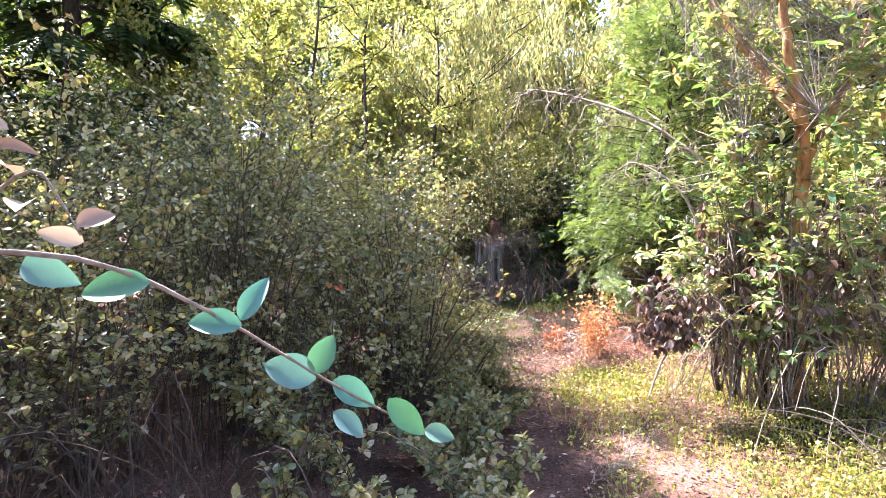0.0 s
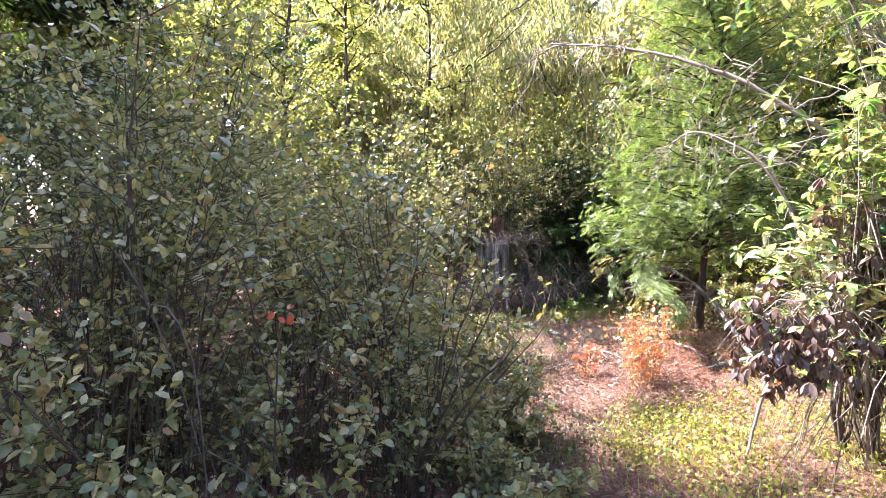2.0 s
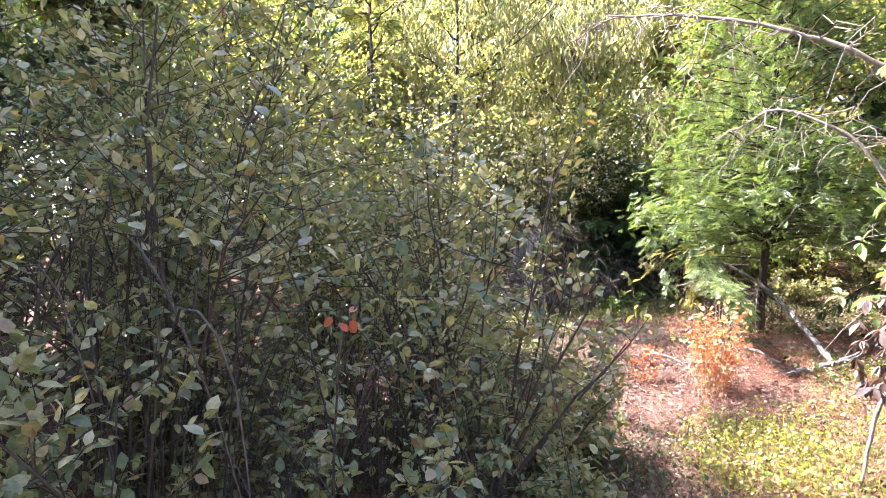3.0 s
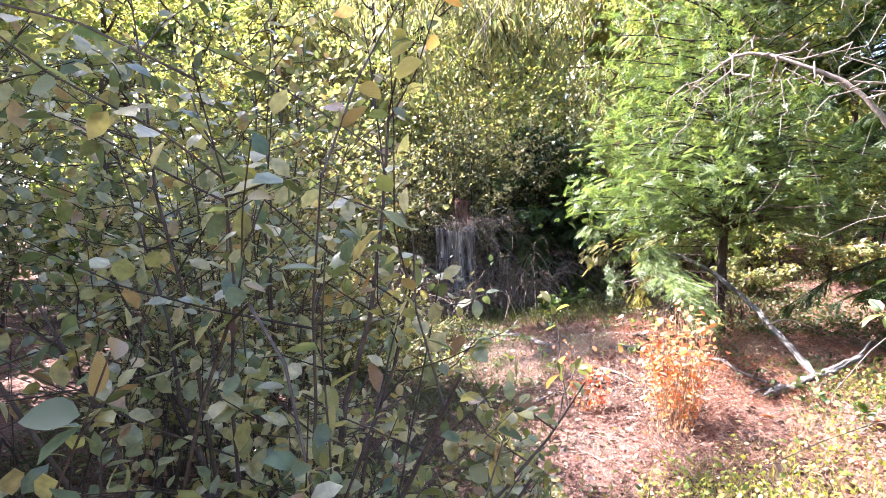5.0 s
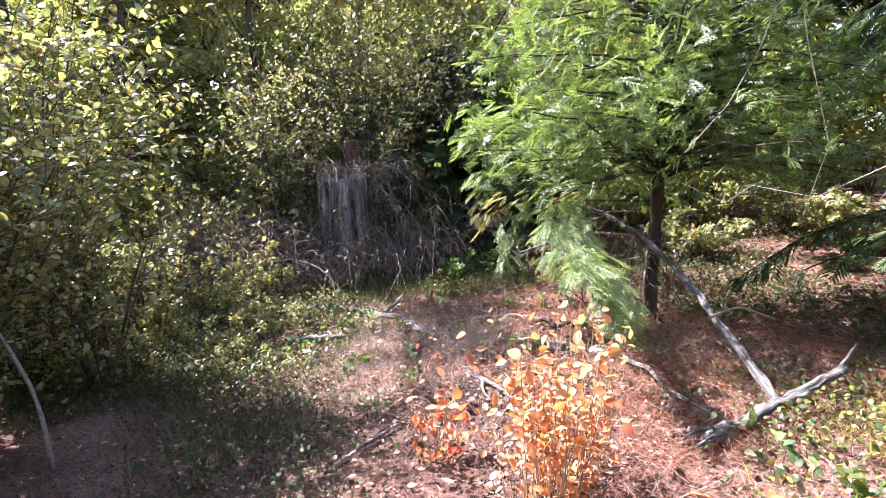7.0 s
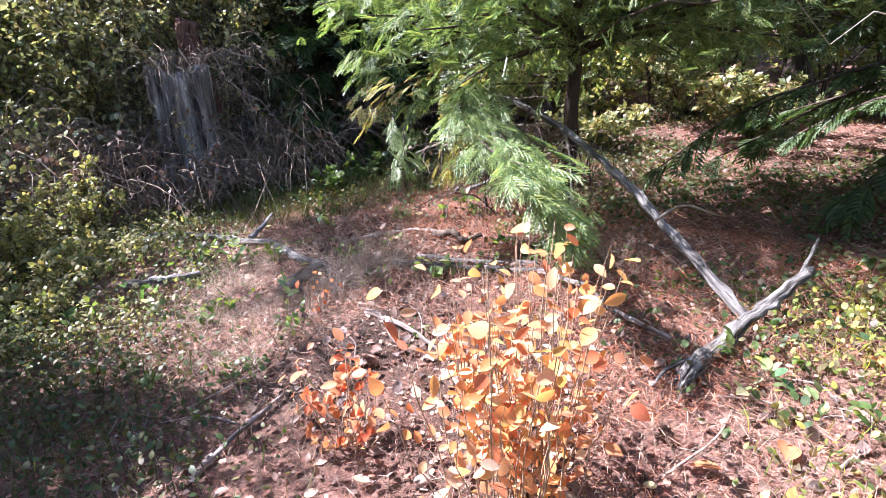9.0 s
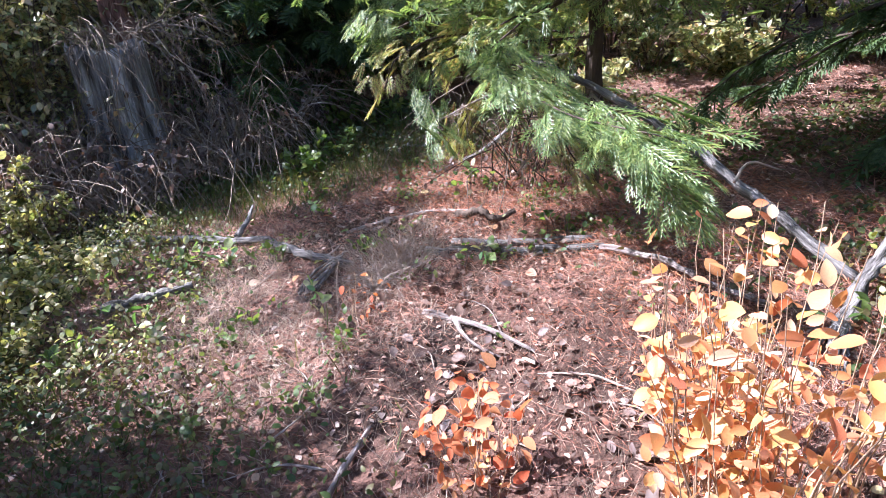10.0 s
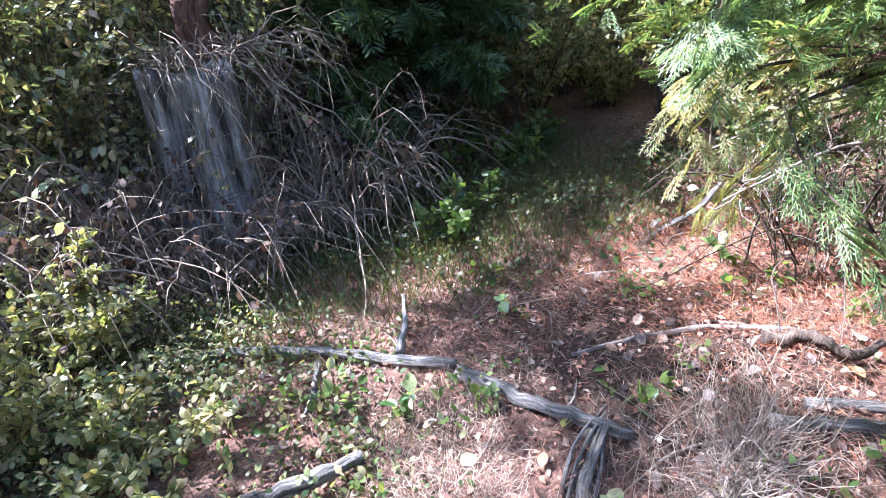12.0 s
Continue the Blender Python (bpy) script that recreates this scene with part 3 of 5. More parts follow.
def broadleaf(name, label, x, y, height, spread, limbs, leaves, size, material, seed, trunk_r=0.08, fork=0.3, bark=None, template=LEAF2, tilt=(0, 0), hang=0.0, group="forest trees", clump=0.45):
    """A broad-leaved tree: trunk, limbs that fork once, and leaves in uneven clumps at their ends."""
    r = np.random.default_rng(seed)
    z0 = float(gz(x, y))
    root = thing(name, x, y, z0, label, "tree", group)
    bark = bark or M_BARK
    u = np.linspace(0, 1, 7)
    trunk = np.stack([x + tilt[0] * u * height + 0.10 * r.normal(0, 1, 7) * u, y + tilt[1] * u * height + 0.10 * r.normal(0, 1, 7) * u, z0 - 0.05 + u * height * 0.92], -1)
    limb("trunk", trunk, trunk_r, trunk_r * 0.15, bark, root, sides=10, steps=4, seed=seed)
    n2 = limbs * 5
    hgt = fork + (1 - fork) * r.random(limbs)
    p0 = np.stack([np.interp(hgt, u, trunk[:, i]) for i in range(3)], -1)
    az = r.random(limbs) * 2 * math.pi
    ln = spread * (0.5 + 0.6 * r.random(limbs)) * (1.15 - 0.6 * hgt)
    d = np.stack([np.cos(az), np.sin(az), 0.35 + 0.4 * r.random(limbs)], -1)
    w = np.linspace(0, 1, 6)
    path = p0[:, None] + d[:, None] * (ln[:, None] * w)[:, :, None]
    path[:, 1:] += np.cumsum(r.normal(0, 0.04, (limbs, 5, 3)), 1) * ln[:, None, None]
    v, f = tubes(path, trunk_r * 0.3 * (1.05 - 0.85 * w)[None] * np.ones((limbs, 1)), 5)
    bi = r.integers(0, limbs, n2)
    t = 1 + 4 * r.random(n2)
    i0 = np.minimum(t.astype(int), 4)
    s0 = path[bi, i0] + (path[bi, i0 + 1] - path[bi, i0]) * (t - i0)[:, None]
    d2 = unit(rand_dirs(n2, r) + np.array((0, 0, 0.35 - hang)) + 0.4 * unit(path[bi, -1] - path[bi, 0]))
    l2 = spread * (0.18 + 0.25 * r.random(n2))
    w4 = np.linspace(0, 1, 4)
    sub = s0[:, None] + d2[:, None] * (l2[:, None] * w4)[:, :, None]
    sub[:, :, 2] -= hang * l2[:, None] * w4 ** 2
    v2, f2 = tubes(sub, trunk_r * 0.09 * (1.05 - 0.8 * w4)[None] * np.ones((n2, 1)), 3)
    mesh_object("branchwork", np.concatenate([v, v2]), np.concatenate([f, f2 + len(v)]), bark, root, kind="stuff")
    ti = r.integers(0, n2, leaves)
    q = 0.1 + 0.9 * r.random(leaves)
    b = q * 3
    j0 = np.minimum(b.astype(int), 2)
    pos = sub[ti, j0] + (sub[ti, j0 + 1] - sub[ti, j0]) * (b - j0)[:, None]
    pos = pos + r.normal(0, 0.10 * clump * spread, (leaves, 3)) * np.array((1, 1, 0.8))
    dirs = unit(rand_dirs(leaves, r) + np.array((0, 0, -0.3 - hang)))
    norm = unit(np.array((0, 0, 0.8)) + rand_dirs(leaves, r))
    sz = size * (0.55 + 0.75 * r.random(leaves))
    good = clear(pos, 0.4) & (pos[:, 2] > gz(pos[:, 0], pos[:, 1]) + 0.05)
    v, f = stamp(template, frames(dirs, norm, sz)[good], pos[good])
    mesh_object("crown", v, f, material, root, kind="stuff")
    return root


def bramble(name, label, x, y, rx, ry, height, vines, leaves, seed, material=None, leaf_mat=None, leaf_size=0.03, radius=0.0032, group="dry brambles", each=False):
    """A mound of dry arching vines with withered leaves caught in it."""
    r = np.random.default_rng(seed)
    z0 = float(gz(x, y))
    root = thing(name, x, y, z0, label, "bramble", group)
    k = 11
    w = np.linspace(0, 1, k)
    az = r.random(vines) * 2 * math.pi
    rr = np.sqrt(r.random(vines)) * 0.75
    sx, sy = x + np.cos(az) * rr * rx, y + np.sin(az) * rr * ry
    az2 = az + r.normal(0, 1.6, vines)
    reach = 0.4 + 1.0 * r.random(vines)
    ex, ey = sx + np.cos(az2) * reach * rx, sy + np.sin(az2) * reach * ry
    h = height * (1.05 - 0.55 * rr) * (0.55 + 0.5 * r.random(vines))
    path = np.stack([sx[:, None] + (ex - sx)[:, None] * w, sy[:, None] + (ey - sy)[:, None] * w, np.zeros((vines, k))], -1)
    peak = 0.3 + 0.35 * r.random(vines)
    arch = np.where(w[None] < peak[:, None], np.sin(w[None] / peak[:, None] * math.pi / 2), np.cos((w[None] - peak[:, None]) / (1 - peak[:, None]) * math.pi / 2) ** 0.8)
    path[:, :, 2] = gz(path[:, :, 0], path[:, :, 1]) + arch * h[:, None] * (1 - 0.35 * w[None] * r.random((vines, 1)))
    path[:, 1:] += np.cumsum(np.cumsum(r.normal(0, 0.012, (vines, k - 1, 3)), 1), 1)
    path[:, :, 2] = np.maximum(path[:, :, 2], gz(path[:, :, 0], path[:, :, 1]) - 0.01)
    good = np.array([clear(p, 0.4).all() for p in path])
    path = path[good]
    rad = radius * (0.45 + 1.6 * r.random(len(path)) ** 2)[:, None] * (1.1 - 0.7 * w)[None]
    if each:
        for i in range(len(path)):
            v, f = tubes(path[i:i + 1], rad[i:i + 1], 3)
            mesh_object("vine", v, f, material or M_VINE, root)
    else:
        v, f = tubes(path, rad, 3)
        mesh_object("vinework", v, f, material or M_VINE, root, kind="stuff")
    if leaves:
        ti = r.integers(0, len(path), leaves)
        q = r.random(leaves) * (k - 1)
        j0 = np.minimum(q.astype(int), k - 2)
        pos = path[ti, j0] + (path[ti, j0 + 1] - path[ti, j0]) * (q - j0)[:, None]
        dirs = unit(rand_dirs(leaves, r) + np.array((0, 0, -0.5)))
        norm = unit(rand_dirs(leaves, r) + np.array((0, 0, 0.5)))
        v, f = stamp(LEAF4, frames(dirs, norm, leaf_size * (0.5 + r.random(leaves))), pos)
        mesh_object("withered_foliage", v, f, leaf_mat or M_DEAD, root, kind="stuff")
    return root


def scatter(name, label, category, count, box, material, template, size, lift, upright, seed, keep=None, spread_up=0.35):
    """Loose small growth or litter that nobody could count, on the ground."""
    r = np.random.default_rng(seed)
    p = np.stack([box[0] + (box[1] - box[0]) * r.random(count), box[2] + (box[3] - box[2]) * r.random(count)], -1)
    if keep is not None:
        p = p[r.random(len(p)) < keep(p[:, 0], p[:, 1])]
    n = len(p)
    pos = np.stack([p[:, 0], p[:, 1], gz(p[:, 0], p[:, 1]) + lift * r.random(n)], -1)
    d = rand_dirs(n, r)
    d[:, 2] = upright + spread_up * np.abs(d[:, 2]) * (1 if upright > 0 else 0.3)
    norm = unit(np.array((0, 0, 1.0)) + rand_dirs(n, r) * 0.6)
    v, f = stamp(template, frames(unit(d), norm, size * (0.5 + 0.9 * r.random(n))), pos)
    ob = mesh_object(name, v, f, material)
    return tagged(ob, label, category, kind="stuff")


def stick(name, label, points, r0, r1, seed, material=None, forks=(), category="branch", lay=True, sink=0.3, rough=0.14, sides=8, group="fallen branches"):
    """A fallen branch through plan points (x, y, height over ground), with stubs or forks as parts."""
    pts = [(px, py, float(gz(px, py)) + pz + (r0 * (1 - sink) if lay else 0)) for px, py, pz in points]
    root = thing(name, *pts[0], label, category, group)
    m = material or M_DEADWOOD
    limb("main_stem", pts, r0, r1, m, root, sides=sides, rough=rough, steps=5, seed=seed)
    for i, fk in enumerate(forks):
        fp = [(px, py, float(gz(px, py)) + pz + r1 * 0.5) for px, py, pz in fk[0]]
        limb("fork", fp, fk[1], fk[1] * 0.35, m, root, sides=6, rough=rough, steps=4, seed=seed + i + 1)
    return root


def dead_twigs(root, starts, count, length, seed, material, droop=0.6, curl=0.05, radius=0.004, toward=None, name=""):
    """Bare bent twigs off a limb, joined."""
    r = np.random.default_rng(seed)
    s = np.array(starts, float)
    t = r.random(count) * (len(s) - 1)
    i0 = np.minimum(t.astype(int), len(s) - 2)
    p0 = s[i0] + (s[i0 + 1] - s[i0]) * (t - i0)[:, None]
    d = rand_dirs(count, r)
    if toward is not None:
        d = unit(d * 0.8 + np.array(toward))
    ln = length * (0.35 + 0.8 * r.random(count))
    w = np.linspace(0, 1, 7)
    path = p0[:, None] + d[:, None] * (ln[:, None] * w)[:, :, None]
    path[:, :, 2] -= droop * ln[:, None] * w ** 1.6
    path[:, 1:] += np.cumsum(r.normal(0, curl, (count, 6, 3)), 1) * ln[:, None, None]
    rad = radius * (1.1 - 0.85 * w)[None] * (0.5 + 0.8 * r.random((count, 1)))
    if name:
        for i in range(count):
            v, f = tubes(path[i:i + 1], rad[i:i + 1], 4)
            mesh_object(name, v, f, material, root)
    else:
        v, f = tubes(path, rad, 4)
        mesh_object("twigwork", v, f, material, root, kind="stuff")
    return path

# ---------- the bush beside the trail ----------
BUSH = "grey-green autumn shrub with small oval leaves and bare stems"
# x, y, height, spread, stems, twigs, leaves, leaf size, singles
for i, (x, y, h, s, st, tw, lv, sz, one) in enumerate([
    (-0.75, 3.3, 1.25, 0.75, 14, 500, 3600, 0.045, 260), (-0.25, 4.2, 1.9, 0.65, 15, 420, 3000, 0.045, 200), (-1.9, 3.0, 1.9, 0.8, 14, 600, 4500, 0.045, 60),
    (-1.35, 3.9, 2.3, 0.95, 18, 800, 6500, 0.045, 0), (-0.45, 5.2, 2.1, 0.7, 14, 520, 4000, 0.045, 0), (-2.4, 3.4, 2.7, 1.0, 18, 800, 7000, 0.047, 0),
    (-2.0, 4.9, 3.1, 1.1, 18, 900, 8000, 0.047, 0), (-3.4, 4.4, 3.0, 1.1, 16, 800, 7000, 0.05, 0), (-1.1, 6.0, 2.2, 0.8, 14, 560, 4800, 0.047, 0),
    (-3.2, 2.5, 2.2, 0.9, 14, 600, 4800, 0.047, 0), (0.15, 4.9, 0.75, 0.5, 10, 260, 1900, 0.04, 80),
    (-2.9, 6.2, 3.0, 1.1, 16, 800, 7000, 0.05, 0), (-4.6, 3.2, 2.8, 1.1, 14, 600, 5200, 0.05, 0)]):
    shrub("deciduous_shrub", BUSH, x, y, h, s, st, int(tw * 0.7), int(lv * 1.1), sz * 0.9, M_BUSH, 100 + i, singles=one, group="shrubs beside the trail", up=0.5, open_room=0.42)
# low leafy growth at the bush's foot
for i, (x, y, h, s, lv) in enumerate([(0.25, 3.0, 0.42, 0.42, 1300), (0.1, 3.6, 0.5, 0.45, 1500), (-0.5, 2.5, 0.5, 0.5, 1500), (0.35, 4.25, 0.42, 0.4, 1300), (0.45, 5.3, 0.4, 0.38, 900), (0.3, 2.35, 0.4, 0.4, 1300), (0.05, 8.5, 0.32, 0.4, 1000), (0.35, 9.0, 0.30, 0.4, 900), (-0.15, 9.3, 0.5, 0.45, 1300), (0.05, 9.85, 0.6, 0.4, 1500), (-0.4, 8.4, 0.5, 0.5, 1300)]):
    shrub("low_shrub", "low leafy shrub with dull green oval leaves", x, y, h, s, 9, 140, int(lv * (1.15 if y < 8 else 1.5)), 0.046 if y < 8 else 0.034, M_BUSH if y < 8 else M_LOWLEAF, 130 + i, group="low shrubs at the bush", stem_r=0.004)
for i, (x, y, rx, ry, h, n) in enumerate([(-1.1, 2.4, 0.7, 0.6, 0.9, 90), (-1.5, 3.6, 0.8, 0.7, 1.9, 110), (-0.6, 4.4, 0.6, 0.6, 1.4, 90), (-2.2, 2.2, 0.7, 0.6, 1.2, 90)]):
    bramble("twig_tangle", "tangle of bare dark twigs inside the bush", x, y, rx, ry, h, n, 60, 320 + i, M_STEM, radius=0.0028, group="dead twig tangles")
sprig = thing("red_sprig", -0.62, 3.42, float(gz(-0.62, 3.42)), "thin sprig with a few bright red leaves", "twig")
limb("twig", [(-0.62, 3.42, float(gz(-0.62, 3.42)) - 0.02), (-0.66, 3.4, 0.6), (-0.63, 3.38, 1.1), (-0.58, 3.42, 1.2)], 0.005, 0.002, M_STEM, sprig, sides=6, seed=6)
sr = np.random.default_rng(66)
single_leaves(sprig, OVAL, frames(rand_dirs(7, sr), np.array((0.1, -0.8, 0.5)) + 0.4 * rand_dirs(7, sr), np.full(7, 0.035)), np.array((-0.61, 3.39, 1.14)) + sr.normal(0, 0.022, (7, 3)), M_RED, sr, kinds=2)
# greener and yellower shrubs further along
for i, (x, y, h, s, lv, m) in enumerate([(-1.05, 8.3, 3.3, 0.95, 5000, M_YELLOW), (-0.6, 9.0, 0.9, 0.6, 2600, M_BUSH), (-1.9, 8.8, 2.6, 1.0, 6000, M_YELLOW), (-1.6, 10.3, 1.6, 0.75, 4200, M_YELLOW),
        (-0.7, 11.8, 2.4, 0.9, 3000, M_YELLOW), (0.5, 12.6, 3.4, 1.0, 6500, M_YELLOW), (-2.4, 11.0, 2.6, 1.2, 6000, M_YELLOW), (-4.4, 9.8, 3.6, 1.3, 4500, M_YELLOW), (-4.5, 6.6, 3.2, 1.2, 6500, M_GREEN), (-0.95, 7.35, 3.0, 0.85, 5500, M_BUSH), (-0.5, 7.95, 1.3, 0.5, 1600, M_BUSH)]):
    shrub("green_shrub" if m is M_GREEN else "yellowing_shrub", "tall thin-stemmed shrub with yellow-green autumn leaves" if m is not M_GREEN else "tall thin-stemmed shrub with fresh green leaves",
          x, y, h, s, 13, 420, lv, 0.045 if m is M_BUSH else 0.055, m, 150 + i, group="shrubs along the trail", template=LEAF4, up=0.45)

# ---------- branch with leaves tinted bluish for shade, close by the walker ---
twig_pts = [(-0.26, 0.24, 1.535), (-0.177, 0.29, 1.529), (-0.138, 0.311, 1.504), (-0.111, 0.321, 1.486), (-0.072, 0.332, 1.458), (0.0, 0.34, 1.417)]
leafy = thing("leafy_branch", -1.5, 0.9, 0.9, "thin arching twig with paired green oval leaves tinted bluish for shade", "branch")
limb("twig", [(-1.5, 0.9, 0.9), (-0.9, 0.4, 1.35), (-0.5, 0.22, 1.5)] + twig_pts, 0.0022, 0.0006, M_TWIG, leafy, sides=6, steps=4, seed=3)
LEAVES_ON_TWIG = [((-0.211, 0.289, 1.523), (-0.183, 0.286, 1.517)), ((-0.151, 0.299, 1.514), (-0.185, 0.294, 1.508)), ((-0.110, 0.317, 1.489), (-0.139, 0.312, 1.493)),
    ((-0.111, 0.317, 1.492), (-0.098, 0.322, 1.516)), ((-0.072, 0.331, 1.456), (-0.101, 0.326, 1.466)), ((-0.074, 0.331, 1.459), (-0.063, 0.335, 1.481)),
    ((-0.063, 0.336, 1.454), (-0.038, 0.332, 1.441)), ((-0.062, 0.334, 1.436), (-0.044, 0.330, 1.423)), ((-0.031, 0.340, 1.442), (-0.009, 0.336, 1.422)), ((-0.009, 0.339, 1.424), (0.009, 0.336, 1.421))]
for k_, (foot_, tip_) in enumerate(LEAVES_ON_TWIG):
    p_, d_ = np.array(foot_), np.array(tip_) - np.array(foot_)
    m_ = frames(d_[None], np.array([(0.25 if k_ % 2 else -0.1, -0.8, 0.45)]), [np.linalg.norm(d_)]) * np.array((0.95, 1, 1))
    single_leaves(leafy, OVAL_FINE, m_, p_[None], M_SHADE_BLUE, np.random.default_rng(k_), kinds=1)


near_yellow = thing("leafy_branch", -1.0, 0.95, 1.1, "thin twig with yellow and orange autumn leaves", "branch")
limb("twig", [(-1.0, 0.95, 1.1), (-0.7, 0.8, 1.5), (-0.52, 0.74, 1.62), (-0.47, 0.75, 1.52)], 0.004, 0.001, M_TWIG, near_yellow, sides=6, seed=4)
yr = np.random.default_rng(44)
yp = np.array((-0.05, 0, 0.0)) + np.array([(-0.56, 0.74, 1.66), (-0.53, 0.74, 1.63), (-0.55, 0.74, 1.60), (-0.52, 0.75, 1.61), (-0.53, 0.74, 1.57), (-0.49, 0.75, 1.56), (-0.45, 0.79, 1.53), (-0.44, 0.79, 1.51), (-0.58, 0.75, 1.63)])
single_leaves(near_yellow, OVAL_FINE, frames(rand_dirs(9, yr) + np.array((0.2, 0, -0.3)), np.array((0.1, -0.8, 0.6)) + 0.4 * rand_dirs(9, yr), np.full(9, 0.055)), yp, M_PALE, yr, kinds=3)

# ---------- the arbutus and the brush under it ----------
def arbutus():
    x, y = 2.72, 4.35
    z0 = float(gz(x, y))
    root = thing("arbutus_tree", x, y, z0, "leaning arbutus tree with peeling orange bark and glossy leaves", "tree", "forest trees")
    a = [(2.75, 4.4, z0 - 0.05), (2.72, 4.35, 0.9), (2.62, 4.25, 1.75), (2.58, 4.2, 2.15), (2.48, 4.1, 2.4)]
    limb("trunk", a, 0.058, 0.046, M_ARBUTUS, root, sides=12, rough=0.07, seed=1)
    b = [(2.5, 4.12, 2.36), (2.38, 4.1, 2.75), (2.35, 4.2, 3.3), (2.2, 4.2, 4.2), (2.3, 4.4, 5.4)]
    limb("limb", b, 0.042, 0.012, M_ARBUTUS, root, sides=9, rough=0.07, seed=2)
    c = [(2.52, 4.15, 2.3), (2.42, 4.5, 2.75), (2.3, 4.75, 3.1), (2.0, 5.0, 3.7), (1.7, 5.2, 4.6)]
    limb("limb", c, 0.048, 0.012, M_ARBUTUS, root, sides=9, rough=0.07, seed=3)
    d = [(2.6, 4.25, 1.9), (2.85, 4.2, 2.5), (3.2, 4.4, 3.2), (3.5, 4.6, 4.2)]
    limb("limb", d, 0.035, 0.012, M_ARBUTUS, root, sides=9, rough=0.07, seed=4)
    r = np.random.default_rng(5)
    ends = np.array([b[2], b[3], b[4], c[2], c[3], c[4], d[1], d[2], d[3], (2.2, 4.3, 2.2), (2.3, 4.5, 2.0), (2.5, 3.9, 2.3), (3.0, 4.0, 2.6), (2.2, 4.6, 2.5), (2.05, 4.8, 2.9), (2.7, 4.0, 2.9)])
    n = 300
    s = ends[r.integers(0, len(ends), n)] + r.normal(0, 0.22, (n, 3))
    rosette_leaves(root, s, 11, 0.095, M_BROAD, r)
    k = r.integers(0, len(ends), n)
    path = np.stack([ends[k] * (1 - w_) + s * w_ for w_ in np.linspace(0, 1, 4)], 1)
    v, f = tubes(path, np.array([0.004, 0.003, 0.0025, 0.002])[None] * np.ones((n, 1)), 4)
    mesh_object("twigwork", v, f, M_TWIG, root, kind="stuff")


def rosette_leaves(root, spots, per, size, material, r, down=0.25, name="foliage"):
    n = len(spots) * per
    pos = np.repeat(spots, per, 0)
    dirs = unit(rand_dirs(n, r) * np.array((1, 1, 0.5)) + np.array((0, 0, 0.25 - down)))
    norm = unit(np.array((0, 0, 1.0)) + rand_dirs(n, r) * 0.5)
    good = clear(pos, 0.45)
    v, f = stamp(LANCE, (frames(dirs, norm, size * (0.6 + 0.6 * r.random(n))) * np.array((1.5, 1, 1)))[good], (pos + dirs * 0.01)[good])
    mesh_object(name, v, f, material, root, kind="stuff")


arbutus()


def broad_bush(x, y, height, spread, spots, size, seed, dead=0):
    r = np.random.default_rng(seed)
    z0 = float(gz(x, y))
    root = thing("evergreen_bush", x, y, z0, "sunlit evergreen bush with broad glossy leaves in rosettes", "shrub", "evergreen bushes under the arbutus")
    n = 6
    az = r.random(n) * 2 * math.pi
    tip = np.stack([x + np.cos(az) * spread * r.random(n), y + np.sin(az) * spread * r.random(n), z0 + height * (0.5 + 0.5 * r.random(n))], -1)
    w = np.linspace(0, 1, 6)
    path = np.array((x, y, z0 - 0.03)) + (tip - np.array((x, y, z0 - 0.03)))[:, None] * np.stack([w ** 1.3, w ** 1.3, w], -1)[None]
    path[:, 1:-1] += r.normal(0, 0.03, (n, 4, 3))
    for i in range(n):
        v, f = tubes(path[i:i + 1], (0.012 * (1.1 - 0.8 * w))[None], 5)
        mesh_object("stem", v, f, M_STEM, root, smooth=True)
    s = np.stack([x + r.normal(0, spread * 0.45, spots), y + r.normal(0, spread * 0.45, spots), z0 + height * (0.25 + 0.75 * r.random(spots))], -1)
    s0 = path[r.integers(0, n, spots), r.integers(1, 5, spots)]
    w4 = np.linspace(0, 1, 4)
    tp = s0[:, None] + (s - s0)[:, None] * w4[None, :, None] + r.normal(0, 0.01, (spots, 4, 3))
    v, f = tubes(tp, np.array([0.005, 0.004, 0.003, 0.002])[None] * np.ones((spots, 1)), 3)
    mesh_object("twigwork", v, f, M_TWIG, root, kind="stuff")
    rosette_leaves(root, s, 8, size, M_BROAD, r)
    if dead:
        sd = np.stack([x + r.normal(0, spread * 0.4, dead), y + r.normal(0, spread * 0.4, dead), z0 + height * (0.35 + 0.45 * r.random(dead))], -1)
        rosette_leaves(root, sd, 9, size * 0.95, M_DEAD, r, down=1.1, name="withered_foliage")
    return root


broad_bush(2.4, 4.65, 2.0, 0.42, 120, 0.09, 301, 60)
broad_bush(2.6, 4.55, 2.1, 0.55, 130, 0.095, 302, 50)
broad_bush(3.3, 4.95, 1.9, 0.5, 130, 0.09, 303, 40)
broad_bush(3.3, 4.1, 2.0, 0.65, 150, 0.095, 304, 40)
broad_bush(2.35, 4.8, 1.6, 0.32, 60, 0.09, 308, 40)
broad_bush(2.52, 4.12, 1.7, 0.3, 80, 0.09, 309, 30)
droopy = thing("withered_branch", 2.35, 4.6, float(gz(2.35, 4.6)), "drooping branch with a clump of dark withered leaves", "branch")
limb("main_stem", [(2.35, 4.6, float(gz(2.35, 4.6)) - 0.02), (2.3, 4.58, 0.8), (2.05, 4.5, 1.12), (1.8, 4.42, 1.02), (1.62, 4.38, 0.82)], 0.012, 0.004, M_TWIG, droopy, sides=7, seed=150)
dr_ = np.random.default_rng(151)
